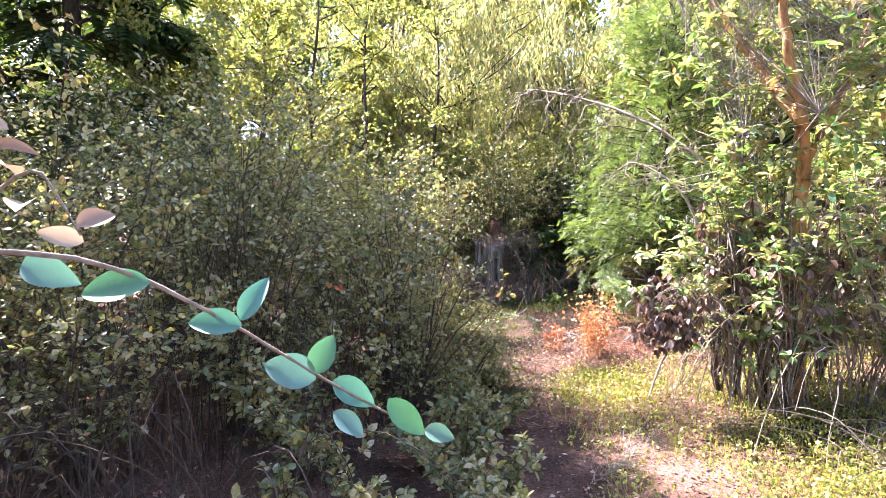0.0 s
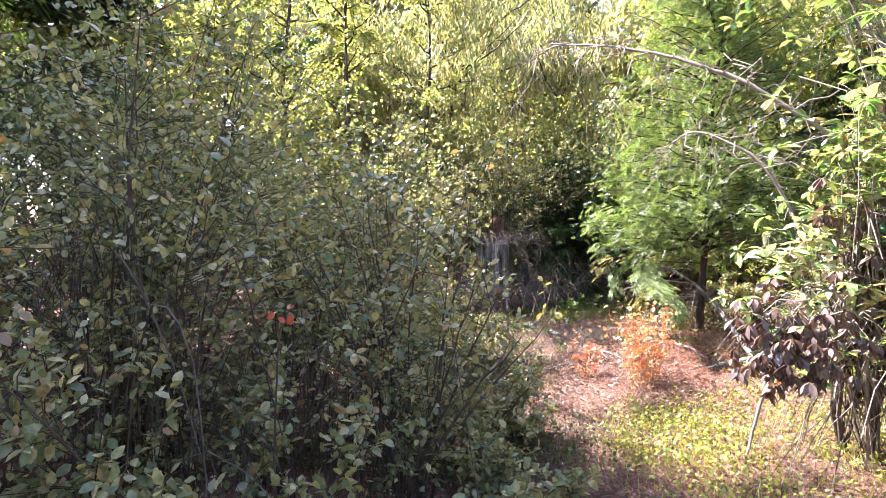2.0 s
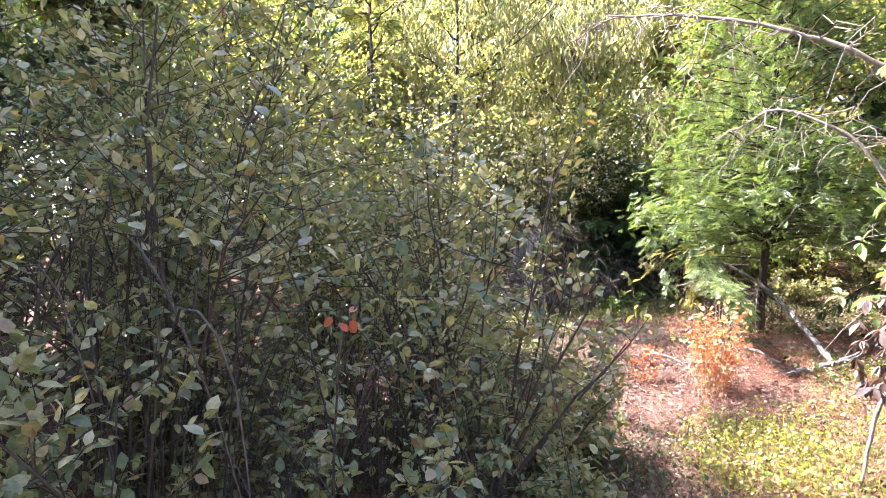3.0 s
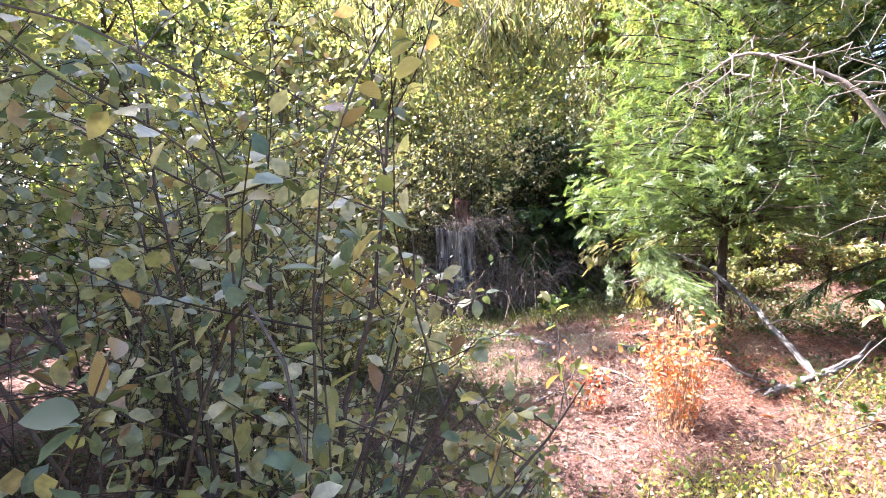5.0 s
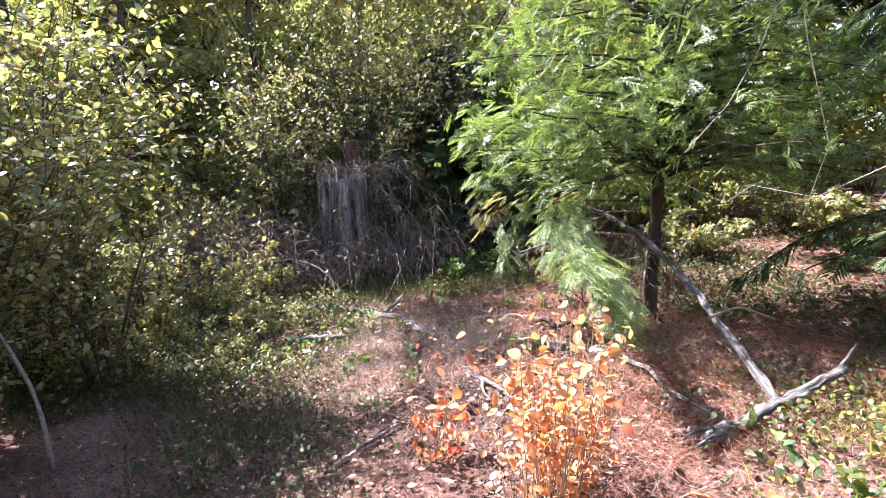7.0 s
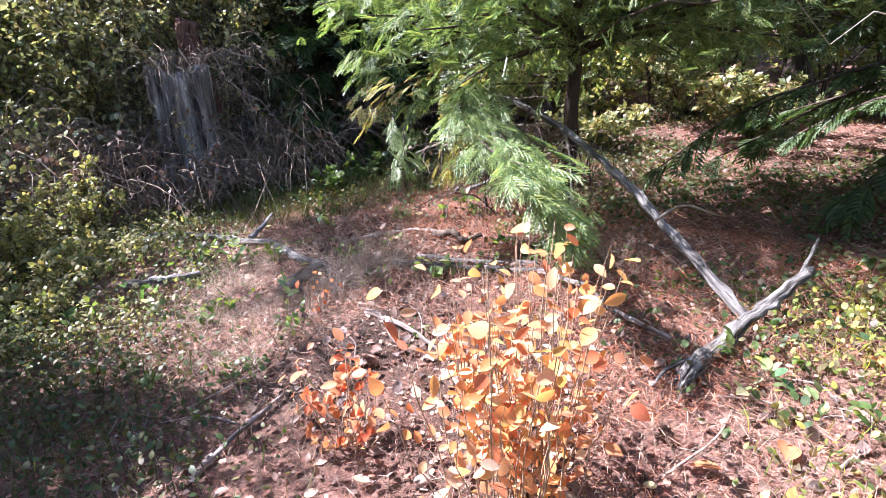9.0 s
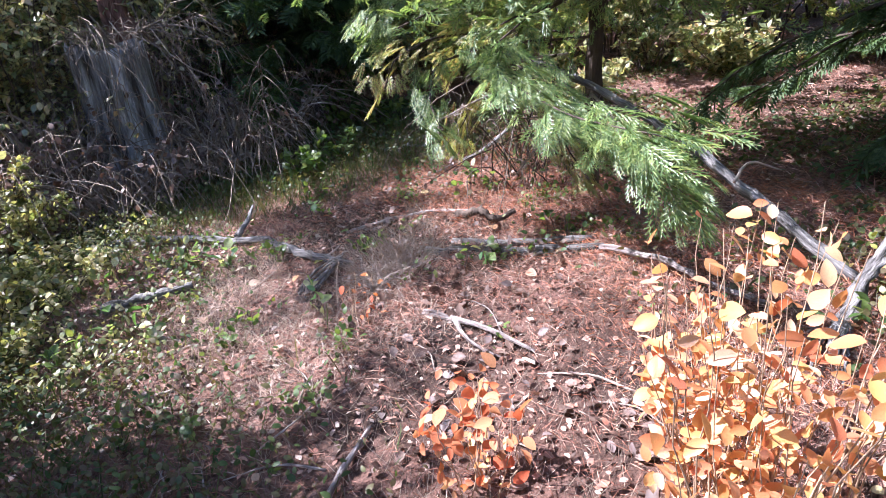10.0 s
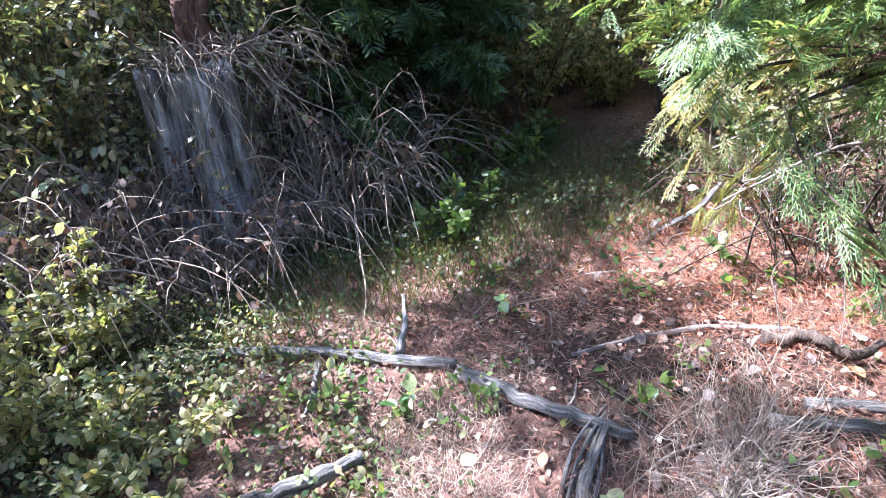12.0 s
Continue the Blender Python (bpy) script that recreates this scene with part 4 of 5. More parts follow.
rosette_leaves(droopy, np.array((1.72, 4.4, 0.84)) + dr_.normal(0, 1, (130, 3)) * np.array((0.15, 0.12, 0.11)), 8, 0.07, M_DEAD, dr_, down=1.1, name="withered_foliage")
rosette_leaves(droopy, np.array((1.85, 4.4, 1.25)) + dr_.normal(0, 1, (34, 3)) * np.array((0.18, 0.14, 0.16)), 8, 0.085, M_BROAD, dr_)
dead_twigs(droopy, [(2.3, 4.58, 0.8), (2.05, 4.5, 1.12), (1.8, 4.42, 1.02)], 40, 0.4, 152, M_TWIG, 0.5, 0.10, 0.003, toward=(-0.5, -0.2, 0.1), name="twig")
broad_bush(3.9, 4.8, 2.2, 0.7, 180, 0.09, 306, 40)
bramble("twig_tangle", "tangle of bare grey dead twigs under the arbutus", 2.9, 4.5, 0.8, 0.55, 1.25, 150, 260, 310, M_TWIG, radius=0.0042, group="dead twig tangles")
bramble("twig_tangle", "tangle of bare grey dead twigs beside the trail", 2.9, 3.4, 0.6, 0.5, 0.3, 60, 60, 311, M_TWIG, radius=0.0042, group="dead twig tangles")

# dead arching limb with hanging bare twigs
arch_pts = [(2.95, 4.9, 1.2), (2.62, 4.95, 1.75), (2.26, 5.05, 2.08), (1.95, 5.35, 2.42), (1.6, 5.73, 2.68), (1.3, 6.2, 2.88), (1.02, 6.84, 3.08), (0.85, 7.4, 3.05)]
arch = thing("dead_limb", 2.95, 4.9, float(gz(2.95, 4.9)), "bare grey arching dead limb with dangling twigs", "branch", "dead limbs")
limb("main_stem", [(3.1, 4.9, 0.05)] + arch_pts, 0.023, 0.005, M_TWIG, arch, sides=7, seed=21)
dead_twigs(arch, arch_pts, 90, 0.55, 22, M_TWIG, 0.75, 0.10, 0.0045, name="twig")
arch2 = thing("dead_limb", 2.7, 5.3, float(gz(2.7, 5.3)), "bare grey dead sapling with curling twigs", "branch", "dead limbs")
a2 = [(2.7, 5.3, 0.1), (2.55, 5.35, 1.1), (2.3, 5.6, 1.9), (1.95, 6.0, 2.2), (1.75, 6.3, 2.0)]
limb("main_stem", a2, 0.02, 0.004, M_TWIG, arch2, sides=7, seed=23)
dead_twigs(arch2, a2[1:], 46, 0.5, 24, M_TWIG, 0.6, 0.12, 0.004, name="twig")

# ---------- young cedar with the dead branch leaning on it ----------
conifer("cedar", "young cedar with bright green flat drooping sprays", 2.95, 7.95, 5.6, 1.22, 280, 11500, 0.112, M_CEDAR, 401, trunk_r=0.042, low=0.17, droop=0.22, wild=1.0, scatter_up=0.10, join_limbs=False, tilt=(0.035, 0.0), template=SPRAY_TREE, hang=0.05, loose=1.3, power=0.45)
low_branch = thing("cedar_bough", 2.9, 7.9, 0.95, "low drooping cedar bough with green fan sprays over the trail", "branch")


def bough(root, pts, sprays, size, seed, material=None):
    r = np.random.default_rng(seed)
    p = np.array(pts, float)
    limb("twig", pts, 0.007, 0.002, M_BARK, root, sides=6, seed=seed)
    t = (1 - 0.85 * r.random(sprays) ** 1.2) * (len(p) - 1)
    i0 = np.minimum(t.astype(int), len(p) - 2)
    pos = p[i0] + (p[i0 + 1] - p[i0]) * (t - i0)[:, None]
    along = unit(p[i0 + 1] - p[i0])
    sd = unit(np.cross(along, np.array((0, 0, 1.0)))) * np.where(r.random(sprays) < 0.5, -1, 1)[:, None]
    dirs = unit(along + sd * (0.2 + 0.8 * r.random((sprays, 1))) + np.array((0, 0, -0.22)) + rand_dirs(sprays, r) * 0.25)
    norm = unit(np.array((0, 0, 1.0)) + rand_dirs(sprays, r) * 0.5)
    pos = pos + r.normal(0, 0.04, (sprays, 3))
    v, f = stamp(SPRAY_NEAR, frames(dirs, norm, size * (0.55 + 0.65 * r.random(sprays))), pos)
    v[:, 2] = np.maximum(v[:, 2], gz(v[:, 0], v[:, 1]) + 0.03)
    mesh_object("spray", v, f, material or M_CEDAR, root, kind="stuff")


bough(low_branch, [(2.9, 7.9, 0.98), (2.38, 8.0, 1.0), (2.12, 7.6, 0.90), (2.04, 7.1, 0.82), (1.98, 6.68, 0.83)], 190, 0.115, 31)
bough(low_branch, [(2.4, 8.0, 0.98), (2.25, 7.5, 0.86), (2.2, 7.1, 0.72), (2.14, 6.72, 0.62)], 170, 0.115, 32)
bough(low_branch, [(2.4, 8.06, 0.99), (2.12, 8.12, 0.94), (1.96, 7.92, 0.80), (1.9, 7.72, 0.72)], 50, 0.10, 33)
bough(low_branch, [(2.5, 8.1, 1.05), (2.2, 8.25, 1.05), (1.96, 8.22, 0.98), (1.86, 8.15, 0.86)], 40, 0.10, 34, M_CEDAR_DRY)
bough(low_branch, [(2.75, 7.95, 1.15), (2.35, 8.15, 1.28), (2.0, 8.2, 1.22), (1.82, 8.15, 1.12)], 90, 0.11, 35)
bough(low_branch, [(2.85, 8.0, 1.35), (2.4, 8.3, 1.55), (2.0, 8.4, 1.5), (1.8, 8.3, 1.42)], 150, 0.12, 36)
bough(low_branch, [(2.8, 8.05, 0.9), (2.6, 8.3, 0.80), (2.5, 8.45, 0.62), (2.45, 8.55, 0.45)], 50, 0.11, 37, M_CEDAR_DRY)
bough(low_branch, [(2.7, 7.95, 0.85), (2.55, 7.8, 0.7), (2.5, 7.65, 0.55), (2.5, 7.5, 0.42)], 40, 0.11, 38, M_CEDAR_DRY)
bough(low_branch, [(2.9, 8.1, 1.0), (2.75, 8.45, 1.05), (2.65, 8.7, 0.95), (2.6, 8.9, 0.8)], 70, 0.11, 39, M_CEDAR_DRY)
for i, (p0_, p1_) in enumerate([((2.85, 8.0, 0.75), (2.15, 8.3, 0.62)), ((2.88, 8.05, 0.9), (2.35, 8.55, 0.7)), ((2.9, 7.95, 0.6), (2.3, 7.75, 0.45)), ((2.9, 7.9, 0.7), (2.55, 7.3, 0.5))]):
    mid_ = (np.array(p0_) + np.array(p1_)) / 2 + np.array((0, 0, 0.08))
    dead = thing("dead_bough", *p0_, "bare dead lower bough of the cedar with thin twigs", "branch", "dead limbs")
    limb("main_stem", [p0_, tuple(mid_), p1_], 0.008, 0.003, M_TWIG, dead, sides=6, seed=80 + i)
    dead_twigs(dead, [p0_, tuple(mid_), p1_], 26, 0.22, 84 + i, M_TWIG, 0.35, 0.10, 0.0022, toward=(-0.4, -0.1, 0.0), name="twig")
bramble("twig_tangle", "tangle of brown dead twigs under the cedar", 3.1, 8.4, 0.6, 0.45, 0.6, 90, 250, 313, M_STEM, radius=0.003, group="dead twig tangles")

leaner = thing("leaning_branch", 2.78, 6.52, float(gz(2.78, 6.52)), "weathered silver-grey dead branch leaning against the cedar", "branch", "fallen branches")
limb("main_stem", [(2.78, 6.50, float(gz(2.78, 6.5)) + 0.02), (2.78, 6.85, 0.38), (2.79, 7.2, 0.56), (2.82, 7.47, 0.64), (2.79, 7.8, 0.77), (2.71, 8.08, 0.87), (2.6, 8.22, 0.92)], 0.021, 0.013, M_DEADWOOD, leaner, sides=10, rough=0.2, seed=41)
limb("side_stub", [(2.72, 6.95, 0.48), (2.95, 7.05, 0.5), (3.15, 7.02, 0.42)], 0.008, 0.003, M_TWIG, leaner, sides=5, seed=42)
short = thing("rotten_log", 2.3, 6.3, float(gz(2.3, 6.3)), "short split grey rotten log on the ground", "log", "fallen branches")
limb("main_stem", [(2.32, 6.33, float(gz(2.3, 6.3)) + 0.02), (2.6, 6.43, 0.21), (2.85, 6.48, 0.27), (3.1, 6.52, 0.34)], 0.025, 0.016, M_DEADWOOD, short, sides=11, rough=0.26, seed=43)
sp = np.random.default_rng(45)
for k_ in range(9):
    o_ = sp.normal(0, 1, 3) * np.array((0.018, 0.018, 0.014))
    b_ = np.array((2.50, 6.39, 0.19)) + o_
    e_ = np.array((2.20 + 0.1 * sp.random(), 6.24 + 0.09 * sp.random(), float(gz(2.25, 6.28)) + 0.05 * sp.random()))
    limb("splinter", [tuple(b_), tuple((b_ + e_) / 2 + o_), tuple(e_)], 0.011, 0.003, M_DEADWOOD, short, sides=5, rough=0.25, seed=140 + k_)
limb("stub", [(2.98, 6.5, 0.3), (3.12, 6.56, 0.34), (3.22, 6.6, 0.42)], 0.012, 0.005, M_DEADWOOD, short, sides=6, seed=44)

# ---------- fallen branches on the trail ----------
stick("fallen_branch", "long weathered grey branch lying across the trail", [(0.25, 9.72, 0.02), (0.5, 9.55, 0.03), (0.82, 9.33, 0.03), (1.1, 9.05, 0.02), (1.34, 8.76, 0.01)], 0.02, 0.026, 51, forks=[([(1.2, 8.95, 0.03), (1.3, 9.1, 0.05), (1.38, 9.27, 0.09)], 0.02), ([(0.95, 9.22, 0.0), (0.86, 9.0, 0.0), (0.78, 8.9, 0.0)], 0.018)])
stick("fallen_branch", "pale split branch piece lying on litter", [(1.33, 8.72, 0.0), (1.4, 8.45, 0.0), (1.48, 8.28, 0.0), (1.56, 8.1, 0.0)], 0.026, 0.02, 52)
stick("bark_slab", "splintered grey bark slab on the ground", [(1.30, 8.02, 0.0), (1.4, 8.1, 0.01), (1.52, 8.16, 0.03)], 0.017, 0.008, 53, rough=0.3, forks=[([(1.27, 7.96 + 0.03 * q_, 0.0), (1.40, 8.06 + 0.03 * q_, 0.015 + 0.004 * q_), (1.5 + 0.02 * q_, 8.15 + 0.02 * q_, 0.035)], 0.009) for q_ in range(5)])
stick("fallen_branch", "short dark stick lying in low growth", [(0.48, 8.57, 0.035), (0.66, 8.55, 0.045), (0.88, 8.56, 0.03)], 0.027, 0.02, 54)
stick("fallen_log", "straight silvery grey pole on red needle litter", [(1.85, 7.88, 0.0), (2.0, 7.72, 0.0), (2.15, 7.57, 0.0), (2.4, 7.3, 0.0)], 0.024, 0.022, 55, rough=0.07)
stick("fallen_log", "grey pole lying beside another pole", [(1.98, 7.86, 0.0), (2.15, 7.72, 0.0), (2.45, 7.42, 0.0)], 0.018, 0.02, 56, rough=0.07)
stick("pale_branch", "bare bleached crooked branch on the ground", [(2.38, 7.3, 0.02), (2.45, 7.05, 0.04), (2.42, 6.8, 0.03), (2.47, 6.55, 0.01)], 0.014, 0.008, 57, M_CUT)
stick("pale_branch", "bleached split stick on needle litter", [(1.58, 7.42, 0.0), (1.68, 7.2, 0.02), (1.74, 6.95, 0.0)], 0.014, 0.006, 58, M_CUT, forks=[([(1.64, 7.3, 0.01), (1.6, 7.15, 0.02), (1.66, 7.02, 0.0)], 0.009)])
stick("fallen_branch", "thin pale stick lying along the trail", [(0.86, 6.75, 0.0), (1.0, 6.9, 0.02), (1.16, 7.02, 0.01)], 0.014, 0.009, 59, M_CUT)
stick("fallen_branch", "straight bleached stick on orange needles", [(1.7, 8.53, 0.0), (1.95, 8.4, 0.01), (2.15, 8.25, 0.01), (2.32, 8.1, 0.01)], 0.008, 0.017, 60, M_CUT)
stick("bent_root", "dark twisted root piece on needle litter", [(2.18, 8.12, 0.0), (2.26, 8.0, 0.05), (2.24, 7.88, 0.02), (2.35, 7.85, 0.05)], 0.024, 0.01, 61, M_BARK, rough=0.3)
stick("fallen_branch", "grey stick pile piece in shaded grass", [(2.62, 9.72, 0.02), (2.8, 9.82, 0.05), (2.98, 9.85, 0.04)], 0.018, 0.012, 62, forks=[([(2.7, 9.77, 0.05), (2.85, 9.65, 0.03), (3.0, 9.62, 0.0)], 0.012)])
stick("fallen_branch", "curved grey stick at the edge of the cedar", [(2.5, 9.0, 0.0), (2.75, 9.05, 0.0), (2.95, 9.0, 0.05), (3.2, 9.05, 0.14)], 0.011, 0.014, 63)
stick("dead_stalk", "leaning bare grey dead stalk beside the trail", [(-0.37, 7.0, 0.0), (-0.45, 7.1, 0.35), (-0.75, 7.3, 0.75), (-0.95, 7.4, 0.95)], 0.010, 0.005, 64, M_TWIG, lay=False)
r_ = np.random.default_rng(77)
for k_ in range(90):
    x_, y_ = 0.5 + 2.8 * r_.random(), 5.6 + 4.3 * r_.random()
    a_, l_ = r_.random() * math.pi, 0.12 + 0.3 * r_.random()
    stick("twig", "thin dry twig lying on the litter", [(x_, y_, 0.0), (x_ + l_ * 0.5 * math.cos(a_), y_ + l_ * 0.5 * math.sin(a_), 0.015), (x_ + l_ * math.cos(a_ + 0.25), y_ + l_ * math.sin(a_ + 0.25), 0.0)],
          0.003 + 0.004 * r_.random(), 0.002, 600 + k_, M_TWIG if k_ % 3 else M_CUT, category="twig", sides=5, group="twigs on the ground")
pile = thing("twig_bundle", 1.0, 3.4, float(gz(1.0, 3.4)), "bundle of fine grey twigs lying on the trail", "twigs")
dead_twigs(pile, [(0.85, 3.25, float(gz(0.9, 3.3)) + 0.03), (1.3, 3.7, float(gz(1.3, 3.7)) + 0.06)], 70, 0.45, 78, M_TWIG, 0.08, 0.05, 0.0025, toward=(0.8, 0.5, 0.0), name="twig")
hook = thing("hanging_twig", 1.75, 4.75, 0.45, "bare crooked twig poking out of the brush", "branch")
limb("twig", [(2.05, 4.98, 0.56), (1.86, 4.85, 0.35), (1.76, 4.76, 0.14), (1.67, 4.69, 0.0)], 0.012, 0.006, M_TWIG, hook, sides=6, seed=79)


# ---------- stump wrapped in dry brambles ----------
def stump():
    x, y = 0.88, 10.86
    z0 = float(gz(x, y))
    root = thing("tree_stump", x, y, z0, "weathered silver-grey tree stump overgrown with dry brambles", "stump")
    r = np.random.default_rng(8)
    n, k = 40, 12
    a = np.arange(n) * 2 * math.pi / n
    ridge = 1 + 0.028 * np.sin(a * 7 + 1) + 0.022 * np.sin(a * 13) + 0.016 * r.normal(0, 1, n)
    rows = []
    for j in range(k):
        u = j / (k - 1)
        rad = 0.265 * (1 + 0.28 * (1 - u) ** 3) * ridge * (1 + 0.012 * r.normal(0, 1, n))
        top = 1.16 + 0.035 * np.sin(a * 2 + 0.5) + 0.014 * r.normal(0, 1, n)
        rows.append(np.stack([x + rad * np.cos(a), y + rad * np.sin(a), z0 - 0.05 + u * top], -1))
    rows.append(np.stack([x + 0.21 * np.cos(a), y + 0.21 * np.sin(a), np.full(n, z0 + 1.08)], -1))
    rows.append(np.stack([x + 0.08 * np.cos(a), y + 0.08 * np.sin(a), np.full(n, z0 + 0.98)], -1))
    v = np.concatenate(rows)
    f = [(j * n + i, j * n + (i + 1) % n, (j + 1) * n + (i + 1) % n, (j + 1) * n + i) for j in range(len(rows) - 1) for i in range(n)]
    mesh_object("stump_body", v, f, M_STUMP, root)
    v, f = [], []
    for i in range(11):
        b = -math.pi / 2 + r.normal(0, 0.7)
        h0, h1 = 0.15 + 0.5 * r.random(), 0.7 + 0.5 * r.random()
        q = np.array([(x + (0.275 - 0.01 * t + 0.02 * r.random()) * math.cos(b), y + (0.285 - 0.01 * t) * math.sin(b), z0 + h0 + (h1 - h0) * t / 4) for t in range(5)])
        vv, ff = tubes(q[None], np.array([[0.003, 0.008, 0.010, 0.007, 0.002]]), 4)
        mesh_object("wood_strip", vv, ff, M_STUMP, root)


stump()
snag = thing("dead_snag", 1.08, 11.2, float(gz(1.08, 11.2)), "broken reddish-brown dead trunk standing behind the stump", "tree trunk")
limb("trunk", [(1.08, 11.2, -0.05), (1.07, 11.19, 0.6), (1.06, 11.17, 1.1), (1.04, 11.16, 1.5)], 0.13, 0.10, M_SNAG, snag, sides=12, rough=0.1, seed=160)
VINES = "mound of dry tan arching bramble vines with withered leaves"
for i, (x, y, rx, ry, h, n, lv) in enumerate([(1.75, 11.0, 0.75, 0.6, 0.78, 200, 1800), (0.3, 10.75, 0.5, 0.5, 0.95, 240, 1300), (1.1, 11.3, 0.6, 0.4, 1.35, 130, 900), (-0.1, 10.4, 0.7, 0.7, 0.9, 240, 1800),
        (2.2, 11.7, 0.8, 0.6, 1.3, 160, 1500), (1.1, 11.8, 1.0, 0.6, 1.4, 160, 1500), (3.1, 12.0, 0.7, 0.6, 1.3, 140, 1500), (0.75, 10.25, 0.5, 0.35, 0.5, 150, 700), (1.5, 10.5, 0.5, 0.35, 0.7, 160, 300)]):
    bramble("dry_bramble", VINES, x, y, rx, ry, h, n, lv, 500 + i, leaf_size=0.04, radius=0.0042, each=i in (0, 1, 7, 8))
for i, (x, y, rx, ry, h, n, lv) in enumerate([(0.3, 11.3, 0.8, 0.5, 1.7, 120, 2600), (1.5, 11.9, 1.0, 0.5, 2.2, 140, 2600), (2.7, 12.3, 0.9, 0.5, 2.1, 140, 2600), (-0.5, 10.6, 0.6, 0.5, 1.2, 120, 2200)]):
    bramble("leafy_bramble", "mound of bramble with small dull green leaves", x, y, rx, ry, h, n, lv, 540 + i, leaf_mat=M_BUSH, leaf_size=0.05, radius=0.004)
# vines over the stump's top
over = thing("dry_bramble", 1.4, 10.4, float(gz(1.4, 10.4)), "dry vines hanging over the stump", "bramble", "dry brambles")
dead_twigs(over, [(0.75, 10.62, 1.18), (1.2, 10.6, 1.2), (1.6, 10.7, 1.25)], 80, 0.6, 530, M_VINE, 1.1, 0.09, 0.004, toward=(0.35, -0.5, 0.25), name="vine")
dead_twigs(over, [(0.62, 10.68, 1.17), (0.9, 10.66, 1.2), (1.15, 10.7, 1.19)], 70, 0.34, 531, M_VINE, 0.9, 0.12, 0.0028, toward=(0.1, -0.4, 0.1), name="vine")
# dark thicket behind the hollow
# The narrow one at (0.15, 11.15) is added to shade the ground before it.
for i, (x, y, h, s) in enumerate([(2.6, 13.0, 2.6, 1.0), (3.6, 12.6, 2.6, 1.0), (1.6, 13.2, 3.0, 1.0), (1.5, 12.0, 3.0, 0.7), (2.4, 12.1, 3.0, 0.75), (0.8, 12.0, 2.8, 0.65), (3.2, 11.9, 2.4, 0.65), (1.15, 11.6, 3.3, 1.1), (1.95, 11.75, 3.0, 1.05), (0.15, 11.15, 2.6, 0.55), (3.9, 12.6, 1.9, 0.7), (4.6, 12.0, 1.7, 0.7), (2.9, 12.4, 2.2, 0.7)]):
    shrub("thicket_shrub", "dense dark thicket shrub behind the stump", x, y, h, s, 14, 420, 5500, 0.055, M_BUSH if i > 2 else M_YELLOW, 560 + i, group="thicket shrubs", template=LEAF2)
for i, (x, y, h, s, m) in enumerate([(3.7, 11.3, 1.6, 0.7, M_BUSH), (4.7, 10.4, 1.3, 0.7, M_YELLOW), (5.6, 9.9, 1.4, 0.8, M_BUSH), (4.2, 9.5, 0.5, 0.5, M_BUSH), (5.3, 8.7, 0.6, 0.6, M_BUSH), (6.4, 8.2, 0.9, 0.7, M_YELLOW), (7.2, 9.6, 1.6, 0.9, M_YELLOW), (7.4, 7.0, 1.6, 0.9, M_GREEN), (6.2, 11.0, 1.8, 0.9, M_YELLOW), (4.9, 13.8, 1.8, 0.9, M_YELLOW), (5.3, 12.1, 1.3, 0.8, M_BUSH), (6.4, 12.5, 1.7, 0.9, M_YELLOW), (4.5, 11.3, 0.8, 0.6, M_BUSH), (6.0, 13.4, 1.9, 1.0, M_YELLOW)]):
    shrub("understory_shrub", "low shaded woodland shrub on needle litter", x, y, h, s, 11, 200, 3000, 0.058, m, 590 + i, group="understory shrubs", template=LEAF2)
for i, (x, y) in enumerate([(1.95, 9.85), (3.0, 10.6), (2.2, 10.1), (3.4, 10.9), (2.7, 10.9)]):
    shrub("seedling", "small bright green leafy seedling in shaded grass", x, y, 0.32, 0.22, 6, 40, 130, 0.07, M_GREEN, 570 + i, group="seedlings", stem_r=0.003)


